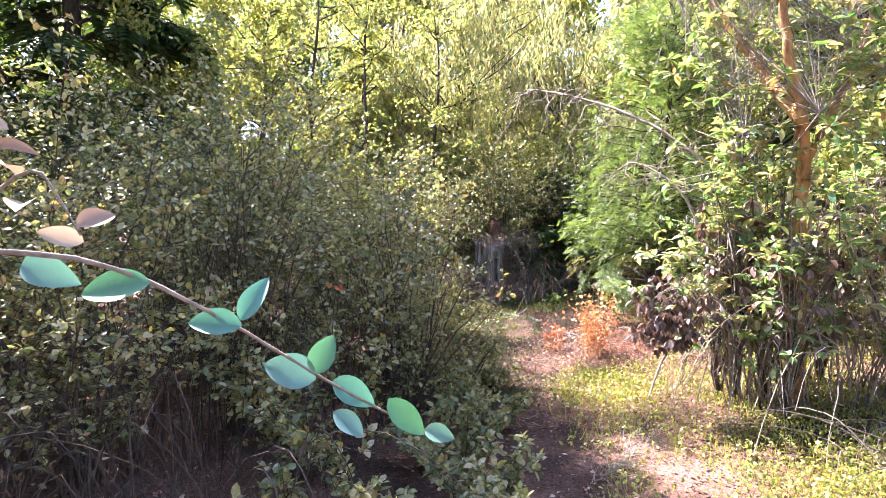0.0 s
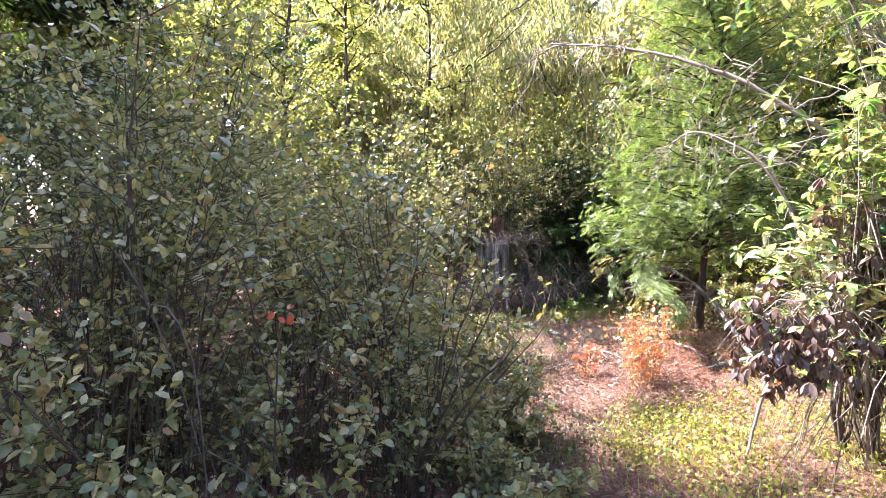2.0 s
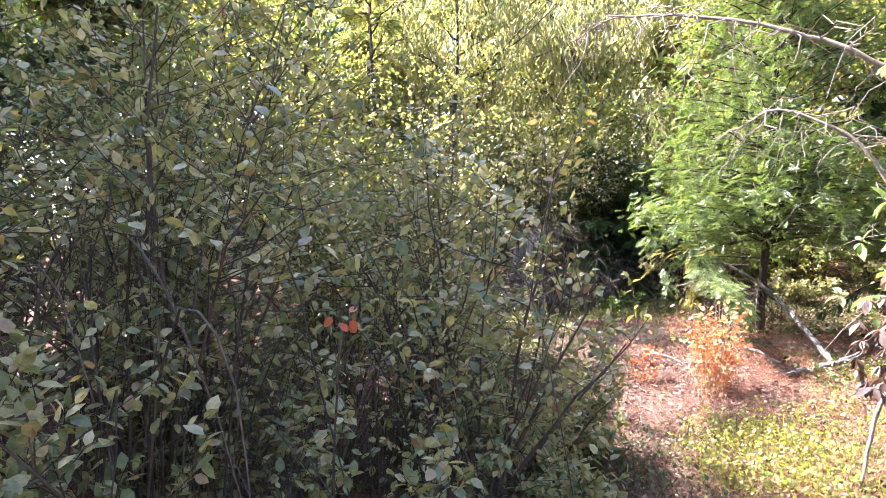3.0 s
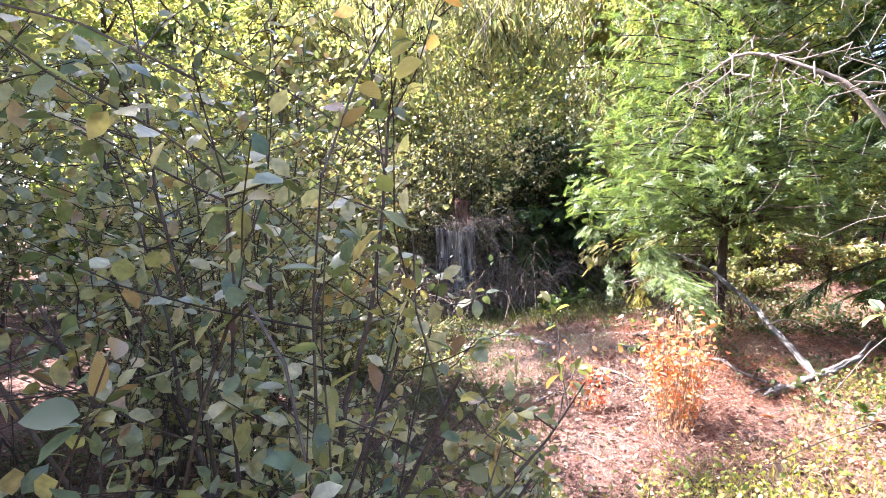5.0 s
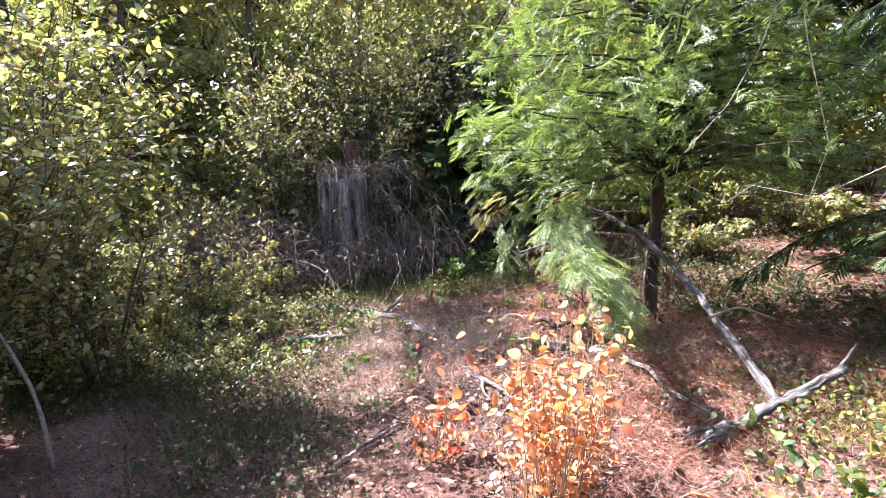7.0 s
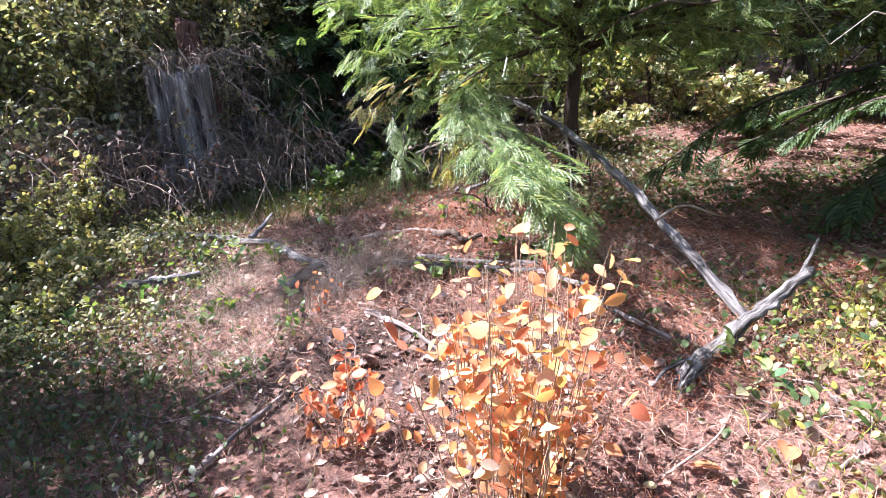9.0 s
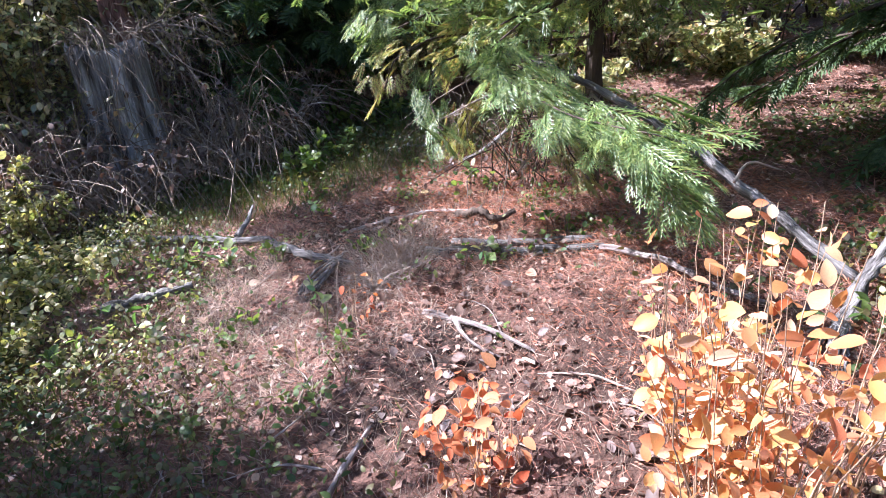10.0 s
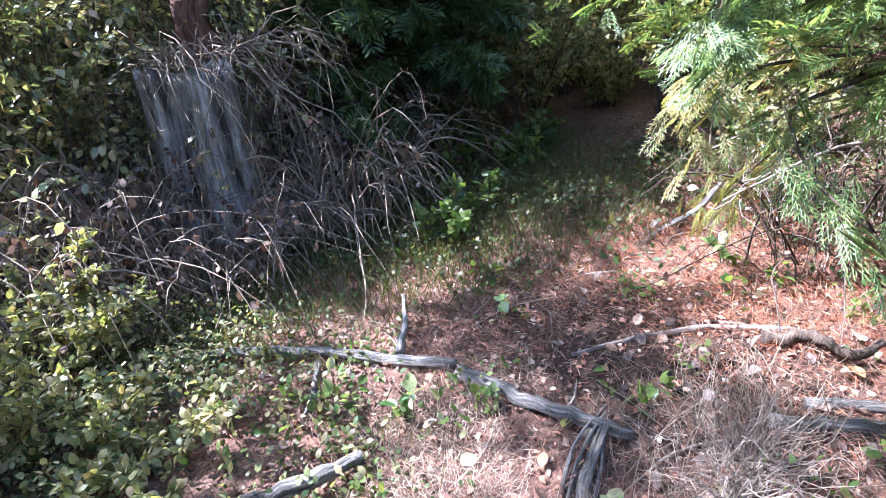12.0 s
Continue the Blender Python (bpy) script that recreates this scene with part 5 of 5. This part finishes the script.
# ---------- orange shrub ----------
def orange_shrub(x, y, height, spread, stems, leaves, size, seed, material, label):
    r = np.random.default_rng(seed)
    z0 = float(gz(x, y))
    root = thing("autumn_shrub", x, y, z0, label, "shrub", "autumn shrubs")
    az = r.random(stems) * 2 * math.pi
    o = spread * np.sqrt(r.random(stems))
    w = np.linspace(0, 1, 8)
    tip = np.stack([x + np.cos(az) * o, y + np.sin(az) * o, z0 + height * (0.45 + 0.55 * r.random(stems))], -1)
    foot = np.stack([x + 0.45 * np.cos(az) * o, y + 0.45 * np.sin(az) * o, gz(x + 0.45 * np.cos(az) * o, y + 0.45 * np.sin(az) * o) - 0.02], -1)
    path = foot[:, None] + (tip - foot)[:, None] * w[None, :, None]
    path[:, 1:] += np.cumsum(r.normal(0, 0.009, (stems, 7, 3)), 1)
    for i in range(stems):
        v, f = tubes(path[i:i + 1], 0.0023 * (1.1 - 0.75 * w)[None], 5)
        mesh_object("stem", v, f, M_STALK, root, smooth=True)
    si = r.integers(0, stems, leaves)
    q = 7 * (0.25 + 0.75 * r.random(leaves) ** 0.8)
    j0 = np.minimum(q.astype(int), 6)
    pos = path[si, j0] + (path[si, j0 + 1] - path[si, j0]) * (q - j0)[:, None]
    pos = pos + r.normal(0, 0.025, (leaves, 3))
    dirs = unit(rand_dirs(leaves, r) * np.array((1, 1, 0.7)) + np.array((0, 0, 0.05)))
    norm = unit(np.array((-0.1, -0.3, 0.9)) + rand_dirs(leaves, r) * 0.8)
    pos[:, 2] = np.maximum(pos[:, 2], gz(pos[:, 0], pos[:, 1]) + 0.05)
    single_leaves(root, OVAL, frames(dirs, norm, size * (0.6 + 0.6 * r.random(leaves))), pos, material, r)
    more = int(leaves * 0.55)
    si = r.integers(0, stems, more)
    q = 7 * (0.05 + 0.8 * r.random(more))
    j0 = np.minimum(q.astype(int), 6)
    pos = path[si, j0] + (path[si, j0 + 1] - path[si, j0]) * (q - j0)[:, None] + r.normal(0, 0.035, (more, 3))
    pos[:, 2] = np.maximum(pos[:, 2], gz(pos[:, 0], pos[:, 1]) + 0.02)
    v, f = stamp(LEAF8, frames(rand_dirs(more, r), unit(np.array((-0.1, -0.2, 0.9)) + rand_dirs(more, r) * 0.9), size * (0.4 + 0.6 * r.random(more))), pos)
    mesh_object("foliage", v, f, M_ORANGE_MIX, root, kind="stuff")
    return root


orange_shrub(1.57, 6.10, 0.84, 0.25, 38, 260, 0.042, 601, M_ORANGE, "autumn shrub with glowing orange, yellow and red oval leaves")
orange_shrub(1.72, 6.28, 0.66, 0.22, 30, 260, 0.045, 602, M_ORANGE, "autumn shrub with orange and cream oval leaves")
orange_shrub(1.32, 6.62, 0.40, 0.17, 12, 80, 0.045, 603, M_RED, "small shrub with red-orange oval leaves")
orange_shrub(1.35, 7.55, 0.26, 0.10, 5, 16, 0.03, 604, M_RED, "small seedling with red-orange leaves")


# ---------- grass tuft, seedlings, cones, leaves ----------
def tuft(x, y, n, h, spread, material, seed, label):
    r = np.random.default_rng(seed)
    z0 = float(gz(x, y))
    root = thing("grass_tuft", x, y, z0, label, "grass", "grass tufts")
    pos = np.stack([x + r.normal(0, spread * 0.35, n), y + r.normal(0, spread * 0.35, n), np.full(n, z0)], -1)
    pos[:, 2] = gz(pos[:, 0], pos[:, 1]) - 0.01
    d = rand_dirs(n, r) * 0.75 + np.array((0, 0, 0.8))
    d[:, 2] = np.abs(d[:, 2])
    sz = h * (0.4 + 0.8 * r.random(n))
    turns = frames(unit(d), rand_dirs(n, r), sz) * np.array((0.28, 1, 1))
    v, f = stamp(BLADE, turns, pos)
    mesh_object("blade_mass", v, f, material, root, kind="stuff")


tuft(1.74, 7.9, 420, 0.24, 0.30, M_STRAW, 701, "tuft of dry straw-coloured grass on needle litter")
tuft(1.45, 7.95, 140, 0.22, 0.25, M_STRAW, 702, "small tuft of dry straw-coloured grass")
tuft(2.75, 7.2, 160, 0.25, 0.3, M_STRAW, 703, "tuft of dry grass under the cedar")
for i, (x, y) in enumerate([(1.25, 8.42), (1.62, 8.2), (2.0, 7.62), (1.05, 8.8), (0.75, 8.95), (2.45, 8.35), (2.4, 7.55), (2.62, 6.28), (0.6, 7.5), (0.95, 7.9), (0.35, 8.15), (1.75, 9.2), (2.55, 5.9)]):
    shrub("seedling", "small green leafy seedling on the litter", x, y, 0.15, 0.12, 5, 14, 28, 0.042, M_GREEN, 720 + i, group="seedlings", stem_r=0.0025, template=LEAF8)


for i, (x, y) in enumerate([(0.42, 8.85), (0.62, 8.98), (0.92, 8.92), (1.12, 8.62), (0.50, 8.38), (0.66, 8.30), (1.28, 7.85), (1.98, 7.66), (0.22, 9.25), (2.52, 6.16), (1.62, 8.95), (2.62, 8.55)]):
    shrub("broadleaf_seedling", "small low plant with rounded pale green leaves", x, y, 0.15, 0.10, 4, 10, 14, 0.058, M_BROAD, 760 + i, group="broadleaf seedlings", stem_r=0.0025, template=LEAF8)
brush = thing("dead_herb", 1.62, 7.8, float(gz(1.62, 7.8)), "small clump of dead grey twiggy stalks", "twigs")
zb = float(gz(1.62, 7.8))
dead_twigs(brush, [(1.5, 7.75, zb), (1.62, 7.8, zb), (1.75, 7.86, zb)], 190, 0.30, 705, M_TWIG, 0.0, 0.10, 0.0017, toward=(0, -0.1, 0.9), name="stalk")
fr_ = np.random.default_rng(91)
for k_ in range(70):
    x_, y_, a_ = 0.7 + 2.2 * fr_.random(), 5.7 + 3.9 * fr_.random(), 6.28 * fr_.random()
    one_leaf = thing("fallen_leaf", x_, y_, float(gz(x_, y_)) + 0.01, "small pale curled fallen leaf on the litter", "leaf", "fallen leaves")
    single_leaves(one_leaf, OVAL, frames(np.array([(math.cos(a_), math.sin(a_), 0.15)]), np.array([(0.3 * fr_.normal(), 0.3 * fr_.normal(), 1.0)]), [0.035 + 0.03 * fr_.random()]), np.array([(x_, y_, float(gz(x_, y_)) + 0.022)]), M_PALE, fr_, name="blade", kinds=1)


def cone(x, y, turn, size, seed):
    """A fallen cone: scales in spirals about a core."""
    r = np.random.default_rng(seed)
    z0 = float(gz(x, y))
    root = thing("fir_cone", x, y, z0 + size * 0.25, "brown fallen fir cone lying on needles", "cone", "fir cones")
    i = np.arange(60)
    u = i / 60
    a = i * 2.39996
    rad = size * 0.22 * np.sin(math.pi * (0.12 + 0.8 * u))
    ax = np.array((math.cos(turn), math.sin(turn), 0.08))
    s1 = np.array((-math.sin(turn), math.cos(turn), 0))
    up = np.array((0, 0, 1.0))
    ring = np.cos(a)[:, None] * s1 + np.sin(a)[:, None] * up
    pos = np.array((x, y, z0 + size * 0.25)) + (u - 0.5)[:, None] * ax * size + ring * (rad * 0.3)[:, None]
    v, f = stamp(LEAF4, frames(ring + ax * 0.6, ax - ring * 0.3, rad * 1.1) * np.array((1.4, 1, 1)), pos)
    mesh_object("scale_mass", v, f, M_CONE, root, kind="stuff")


for i, (x, y, t) in enumerate([(2.45, 6.07, 0.3), (2.1, 6.15, 1.2), (1.95, 6.05, 2.0), (2.7, 6.3, 0.9), (1.5, 7.05, 2.3), (2.62, 7.6, 0.2), (1.82, 7.58, 0.7), (1.70, 7.52, 2.0), (1.77, 7.48, 1.4), (2.2, 7.35, 0.9), (1.95, 8.15, 2.6)]):
    cone(x, y, t, 0.08, 740 + i)
for i, (x, y, a, s, m) in enumerate([(2.29, 5.94, 0.6, 0.12, M_RED), (2.12, 5.98, 2.6, 0.10, M_RED), (1.42, 8.25, 0.4, 0.07, M_YELLOW), (2.9, 6.1, 1.1, 0.12, M_RED), (1.3, 6.25, 0.5, 0.06, M_YELLOW), (2.6, 5.8, 2.0, 0.11, M_RED)]):
    lf = thing("fallen_leaf", x, y, float(gz(x, y)) + 0.02, "large curled fallen leaf on the litter", "leaf", "fallen leaves")
    single_leaves(lf, OVAL_FINE, frames(np.array([(math.cos(a), math.sin(a), 0.1)]), np.array([(0.2, 0.1, 1.0)]), [s * 0.8]), np.array([(x, y, float(gz(x, y)) + 0.025)]), m, np.random.default_rng(i), name="blade", kinds=1)

# ---------- litter and low growth ----------
trail_mask = lambda x, y: np.clip(1.25 - np.abs(x - np.interp(y, [3, 4.5, 6, 7.5, 9, 10], [1.1, 1.2, 1.7, 1.8, 1.8, 2.0])) / np.interp(y, [3, 5, 7, 9], [0.6, 0.7, 1.2, 1.3]), 0, 1)
scatter("leaf_litter", "brown and tan fallen leaves covering the forest floor", "litter", 46000, (-5, 8, -1.5, 12), M_LITTER, LEAF2, 0.03, 0.014, 0.0, 801)
scatter("leaf_litter", "brown and tan fallen leaves covering the trail", "litter", 8000, (0.4, 3.4, 5.3, 10), M_LITTER, LEAF4, 0.021, 0.02, 0.0, 802, keep=lambda x, y: np.clip(2.0 * vnoise(x, y, 3.1, 8) - 0.3, 0.1, 1))
scatter("fallen_needles", "reddish fallen needles strewn over the trail", "litter", 165000, (0.3, 3.6, 4.2, 10), M_NEEDLE, NEEDLE, 0.042, 0.024, 0.08, 803, keep=lambda x, y: (0.3 + 0.7 * trail_mask(x, y)) * np.clip(2.4 * vnoise(x, y, 2.3, 6) - 0.5, 0.35, 1))
scatter("fallen_needles", "orange-red fallen needles beside the cedar", "litter", 34000, (1.6, 3.7, 6.2, 9.4), M_NEEDLE_RED, NEEDLE, 0.045, 0.03, 0.08, 805, keep=lambda x, y: np.clip((x - 1.75) / 0.5, 0, 1) * np.clip(2.6 * vnoise(x, y, 1.9, 13) - 0.6, 0, 1))
scatter("leaf_litter", "curled brown leaves lying loose on the trail", "litter", 1500, (0.5, 3.2, 5.4, 9.8), M_DEAD, LEAF8, 0.042, 0.02, 0.2, 806, keep=lambda x, y: np.clip(2.6 * vnoise(x, y, 2.7, 15) - 0.7, 0, 1))
scatter("fallen_needles", "reddish fallen needles under the trees", "litter", 50000, (2.8, 7.5, 4.5, 10.5), M_NEEDLE, NEEDLE, 0.06, 0.014, 0.04, 804)
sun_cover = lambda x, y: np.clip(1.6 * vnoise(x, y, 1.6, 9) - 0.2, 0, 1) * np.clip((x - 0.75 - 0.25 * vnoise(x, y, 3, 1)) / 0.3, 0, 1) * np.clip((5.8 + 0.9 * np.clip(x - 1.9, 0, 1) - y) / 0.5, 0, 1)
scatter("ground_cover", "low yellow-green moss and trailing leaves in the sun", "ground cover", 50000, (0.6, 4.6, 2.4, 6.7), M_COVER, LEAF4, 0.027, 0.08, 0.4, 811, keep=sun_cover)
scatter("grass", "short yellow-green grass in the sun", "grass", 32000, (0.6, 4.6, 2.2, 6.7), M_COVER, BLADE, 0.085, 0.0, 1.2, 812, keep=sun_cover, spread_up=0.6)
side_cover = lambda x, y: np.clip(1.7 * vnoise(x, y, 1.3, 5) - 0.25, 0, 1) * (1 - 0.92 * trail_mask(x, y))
scatter("ground_cover", "low dull green trailing leaves beside the trail", "ground cover", 110000, (-2.2, 1.9, 4.6, 10.2), M_SHADE_DARK_GRASS, LEAF4, 0.025, 0.10, 0.35, 813, keep=lambda x, y: side_cover(x, y) * np.clip((1.3 - x) / 0.6, 0, 1))
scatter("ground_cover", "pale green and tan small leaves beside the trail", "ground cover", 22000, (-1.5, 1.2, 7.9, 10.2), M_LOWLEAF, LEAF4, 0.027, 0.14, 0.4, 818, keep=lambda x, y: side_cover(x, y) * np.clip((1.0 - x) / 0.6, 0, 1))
scatter("grass", "thin green grass beside the trail", "grass", 30000, (-2.2, 1.9, 4.6, 10.2), M_SHADE_DARK_GRASS, BLADE, 0.10, 0.0, 0.9, 817, keep=lambda x, y: side_cover(x, y) * np.clip((1.4 - x) / 0.6, 0, 1), spread_up=0.6)
scatter("ground_cover", "low green leaves on the forest floor", "ground cover", 45000, (2.2, 6.5, 5.6, 10.5), M_SHADE_DARK_GRASS, LEAF4, 0.034, 0.07, 0.3, 814, keep=side_cover)
# Mask that lays the shade-toned growth over the hollow.
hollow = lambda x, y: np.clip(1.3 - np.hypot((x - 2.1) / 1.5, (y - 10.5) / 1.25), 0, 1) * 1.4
scatter("grass", "short grass by the brambles, its green darkened to look shaded", "grass", 44000, (0.4, 4, 8.9, 12.4), M_SHADE_DARK_GRASS, BLADE, 0.11, 0.0, 0.9, 815, keep=hollow, spread_up=0.6)
scatter("ground_cover", "small leaves by the brambles, their green darkened to look shaded", "ground cover", 26000, (0.4, 4, 8.9, 12.4), M_SHADE_DARK_GRASS, LEAF4, 0.030, 0.12, 0.4, 820, keep=lambda x, y: hollow(x, y) * np.clip(2.2 * vnoise(x, y, 2.6, 4) - 0.5, 0, 1))
scatter("grass", "flattened pale straw on the trail", "grass", 34000, (0.4, 2.0, 6.8, 9.3), M_PALESTRAW, BLADE_THIN, 0.075, 0.02, 0.12, 819, keep=lambda x, y: np.clip(1.25 - np.hypot((x - 1.15) / 0.5, (y - 8.0) / 0.85), 0, 1) * np.clip(2.4 * vnoise(x, y, 3.4, 17) - 0.5, 0.1, 1), spread_up=0.4)
scatter("ground_cover", "scattered small green weeds on the trail litter", "ground cover", 14000, (0.8, 3.0, 6.6, 10.0), M_GREEN, LEAF4, 0.026, 0.06, 0.4, 821, keep=lambda x, y: np.clip(6.0 * vnoise(x, y, 4.5, 11) - 3.9, 0, 1))
scatter("grass", "thin dry grass along the trail", "grass", 30000, (-0.5, 3.2, 4.5, 10), M_STRAW, BLADE_THIN, 0.085, 0.0, 0.5, 816, spread_up=0.5)

# ---------- trees and thickets round about ----------
for i, (x, y, h, s_) in enumerate([(0.3, 14.6, 7.5, 2.6), (2.9, 15.0, 7.0, 2.5), (-1.6, 16.0, 7.5, 2.8), (1.6, 17.5, 9.5, 2.8)]):
    broadleaf("drooping_tree", "sunlit drooping tree with long hanging yellow-green foliage", x, y, h, s_, 44, 15000, 0.20, M_WEEP, 901 + i, trunk_r=0.09, fork=0.06, template=STRAND, hang=1.1, clump=0.5)
# Added fir: keeps sky light out so the hollow goes dark.
conifer("fir", "dark dense young fir added to darken the hollow", 2.4, 11.65, 2.3, 1.3, 80, 3000, 0.19, M_FIR, 908, trunk_r=0.04, low=0.22, droop=0.4, template=SPRAY_FAR, hang=0.3, power=0.5, wild=0.8, loose=1.0)
conifer("fir", "dark fir with low spreading boughs", 6.5, 9.35, 9.0, 2.3, 90, 3200, 0.30, M_FIR, 904, trunk_r=0.13, low=0.12, droop=0.45, template=SPRAY_MID, hang=0.25, power=0.6, tilt=(0.02, 0))
conifer("fir", "dark fir with low spreading boughs", 5.4, 7.0, 7.0, 1.9, 110, 4800, 0.19, M_FIR, 905, trunk_r=0.07, low=0.05, droop=0.4, template=SPRAY_MID, hang=0.25, power=0.6)
conifer("fir", "dark shaded fir behind the bush", -4.85, 7.65, 9.5, 2.0, 80, 2000, 0.48, M_FIR, 906, trunk_r=0.17, low=0.2, droop=0.4, template=SPRAY_FAR, hang=0.3)
conifer("fir", "pale green young conifer behind the bush", -1.9, 13.8, 6.0, 1.8, 80, 1600, 0.45, M_YELLOW, 907, trunk_r=0.1, low=0.08, droop=0.4, template=SPRAY_FAR, hang=0.4)
for i, (x, y, h, s) in enumerate([(1.9, 12.9, 4.2, 1.1), (3.4, 13.3, 4.0, 1.2), (4.6, 12.4, 3.6, 1.2), (0.9, 13.4, 4.6, 1.1)]):
    shrub("yellowing_shrub", "tall thin-stemmed shrub with yellow-green autumn leaves", x, y, h, s, 13, 420, 7500, 0.07, M_YELLOW, 580 + i, group="shrubs along the trail", up=0.35, low=0.35)
YT = "slender tree with thin yellow-green autumn foliage"
# Green ones at left are added, mostly out of view, for shade.
# Thin crowns from (-3.0, 9.6) to (-2.6, 11.7) are added to break the sun.
for i, (x, y, h, s, lv, m) in enumerate([(5.2, 10.8, 5.0, 1.9, 6500, M_YELLOW), (7.6, 12.0, 6.5, 2.4, 8000, M_YELLOW), (4.6, 6.1, 4.2, 1.5, 5000, M_YELLOW), (8.6, 8.2, 6.0, 2.2, 7000, M_YELLOW), (-4.2, 13.5, 6.5, 2.4, 6000, M_YELLOW), (-6.5, 11.5, 7.0, 2.4, 7000, M_GREEN), (-5.4, 5.4, 8.6, 2.5, 12000, M_GREEN), (5.5, 3.2, 5.5, 2.0, 6500, M_YELLOW), (-4.6, 1.2, 8.0, 2.6, 14000, M_GREEN), (-7.8, 6.8, 9.5, 3.0, 12000, M_GREEN), (6.2, 12.8, 7.0, 2.6, 9000, M_YELLOW), (4.5, 10.6, 5.2, 1.8, 9000, M_YELLOW), (-4.3, 8.7, 8.5, 2.1, 14000, M_YELLOW), (-3.0, 9.6, 5.4, 1.3, 4500, M_YELLOW), (-1.6, 12.1, 6.6, 1.8, 2400, M_YELLOW), (-2.6, 11.7, 8.0, 1.6, 1900, M_YELLOW), (-0.2, 12.6, 7.0, 1.6, 2600, M_YELLOW)]):
    broadleaf("yellowing_tree" if m is M_YELLOW else "green_tree", YT if m is M_YELLOW else "slender tree with green foliage, added to shade the left side", x, y, h, s, 16, lv, 0.085, m, 920 + i, trunk_r=0.06)

# deeper wood all round, out of the same few kinds
wood_a = broadleaf("forest_tree", "tall forest tree with green and yellow leaves", -8.0, 15.0, 10.0, 3.4, 18, 4200, 0.22, M_YELLOW, 951, trunk_r=0.14)
wood_b = conifer("forest_conifer", "tall forest conifer with hanging sprays", 6.5, 17.5, 14.0, 3.4, 60, 950, 1.3, M_WEEP, 952, trunk_r=0.22, low=0.05, template=SPRAY_THIN, hang=0.9, power=0.6)
wood_c = broadleaf("forest_tree", "tall forest tree with green leaves", -12.0, 12.0, 10.0, 3.4, 18, 4200, 0.22, M_GREEN, 953, trunk_r=0.14)
r_ = np.random.default_rng(12)
for x_, y_ in [(-4.6, 18.5), (-7.0, 19.0), (-2.6, 20.5), (-9.0, 17.5), (5.5, 19.0)]:
    copy_thing((wood_a, wood_c)[int(y_ * 2) % 2], pose(x_, y_, float(gz(x_, y_)), 0, 0, 360 * r_.random()) @ Matrix.Diagonal((0.75, 0.75, 0.75, 1)))
for k_ in range(13):
    a_ = radians(-62 + 9 * k_ + 4 * r_.random())
    d_ = 23 + 4 * r_.random()
    x_, y_ = d_ * math.sin(a_), 2 + d_ * math.cos(a_)
    copy_thing((wood_a, wood_b, wood_c)[k_ % 3], pose(x_, y_, float(gz(x_, y_)), 0, 0, 360 * r_.random()) @ Matrix.Diagonal((1.3, 1.3, 1.3, 1)))
for k_ in range(44):
    a_ = 2 * math.pi * (k_ + 0.6 * r_.random()) / 44 * 2
    d_ = (15 if k_ < 22 else 24) + 6 * r_.random()
    x_, y_ = 1 + d_ * math.sin(a_), 4 + d_ * math.cos(a_)
    to_sun = (x_ * SUN.x + (y_ - 6) * SUN.y) / math.hypot(SUN.x, SUN.y)
    off = abs(x_ * SUN.y - (y_ - 6) * SUN.x) / math.hypot(SUN.x, SUN.y)
    size_ = 0.8 + 0.5 * r_.random()
    if to_sun > 0 and off < 8:
        size_ *= 0.55
    copy_thing((wood_a, wood_b, wood_c)[k_ % 3], pose(x_, y_, float(gz(x_, y_)), 0, 0, 360 * r_.random()) @ Matrix.Diagonal((size_, size_, size_, 1)))
hedge = shrub("forest_shrub", "tall woodland shrub with yellowing leaves", 9.5, 15.0, 3.2, 1.8, 10, 70, 2000, 0.18, M_YELLOW, 960, template=LEAF2, group="woodland shrubs", stem_r=0.014)
hedge2 = shrub("forest_shrub", "tall woodland shrub with green leaves", -7.5, 8.0, 3.0, 1.8, 10, 70, 2000, 0.18, M_GREEN, 961, template=LEAF2, group="woodland shrubs", stem_r=0.014)
for x_, y_ in [(8.6, 12.6), (10.2, 11.6), (9.6, 14.4), (8.0, 10.6), (11.5, 13.0), (10.6, 9.0)]:
    copy_thing(hedge, pose(x_, y_, float(gz(x_, y_)), 0, 0, 360 * r_.random()))
for k_ in range(40):
    a_ = 2 * math.pi * (k_ + r_.random()) / 40
    d_ = 9.5 + 5 * r_.random()
    x_, y_ = 1 + d_ * math.sin(a_), 4.5 + d_ * math.cos(a_)
    if abs(x_ - 3) < 2.2 and 0 < y_ < 14:
        continue
    copy_thing(hedge if (k_ % 3 or x_ < -2) and x_ > -3 else hedge2, pose(x_, y_, float(gz(x_, y_)), 0, 0, 360 * r_.random()))
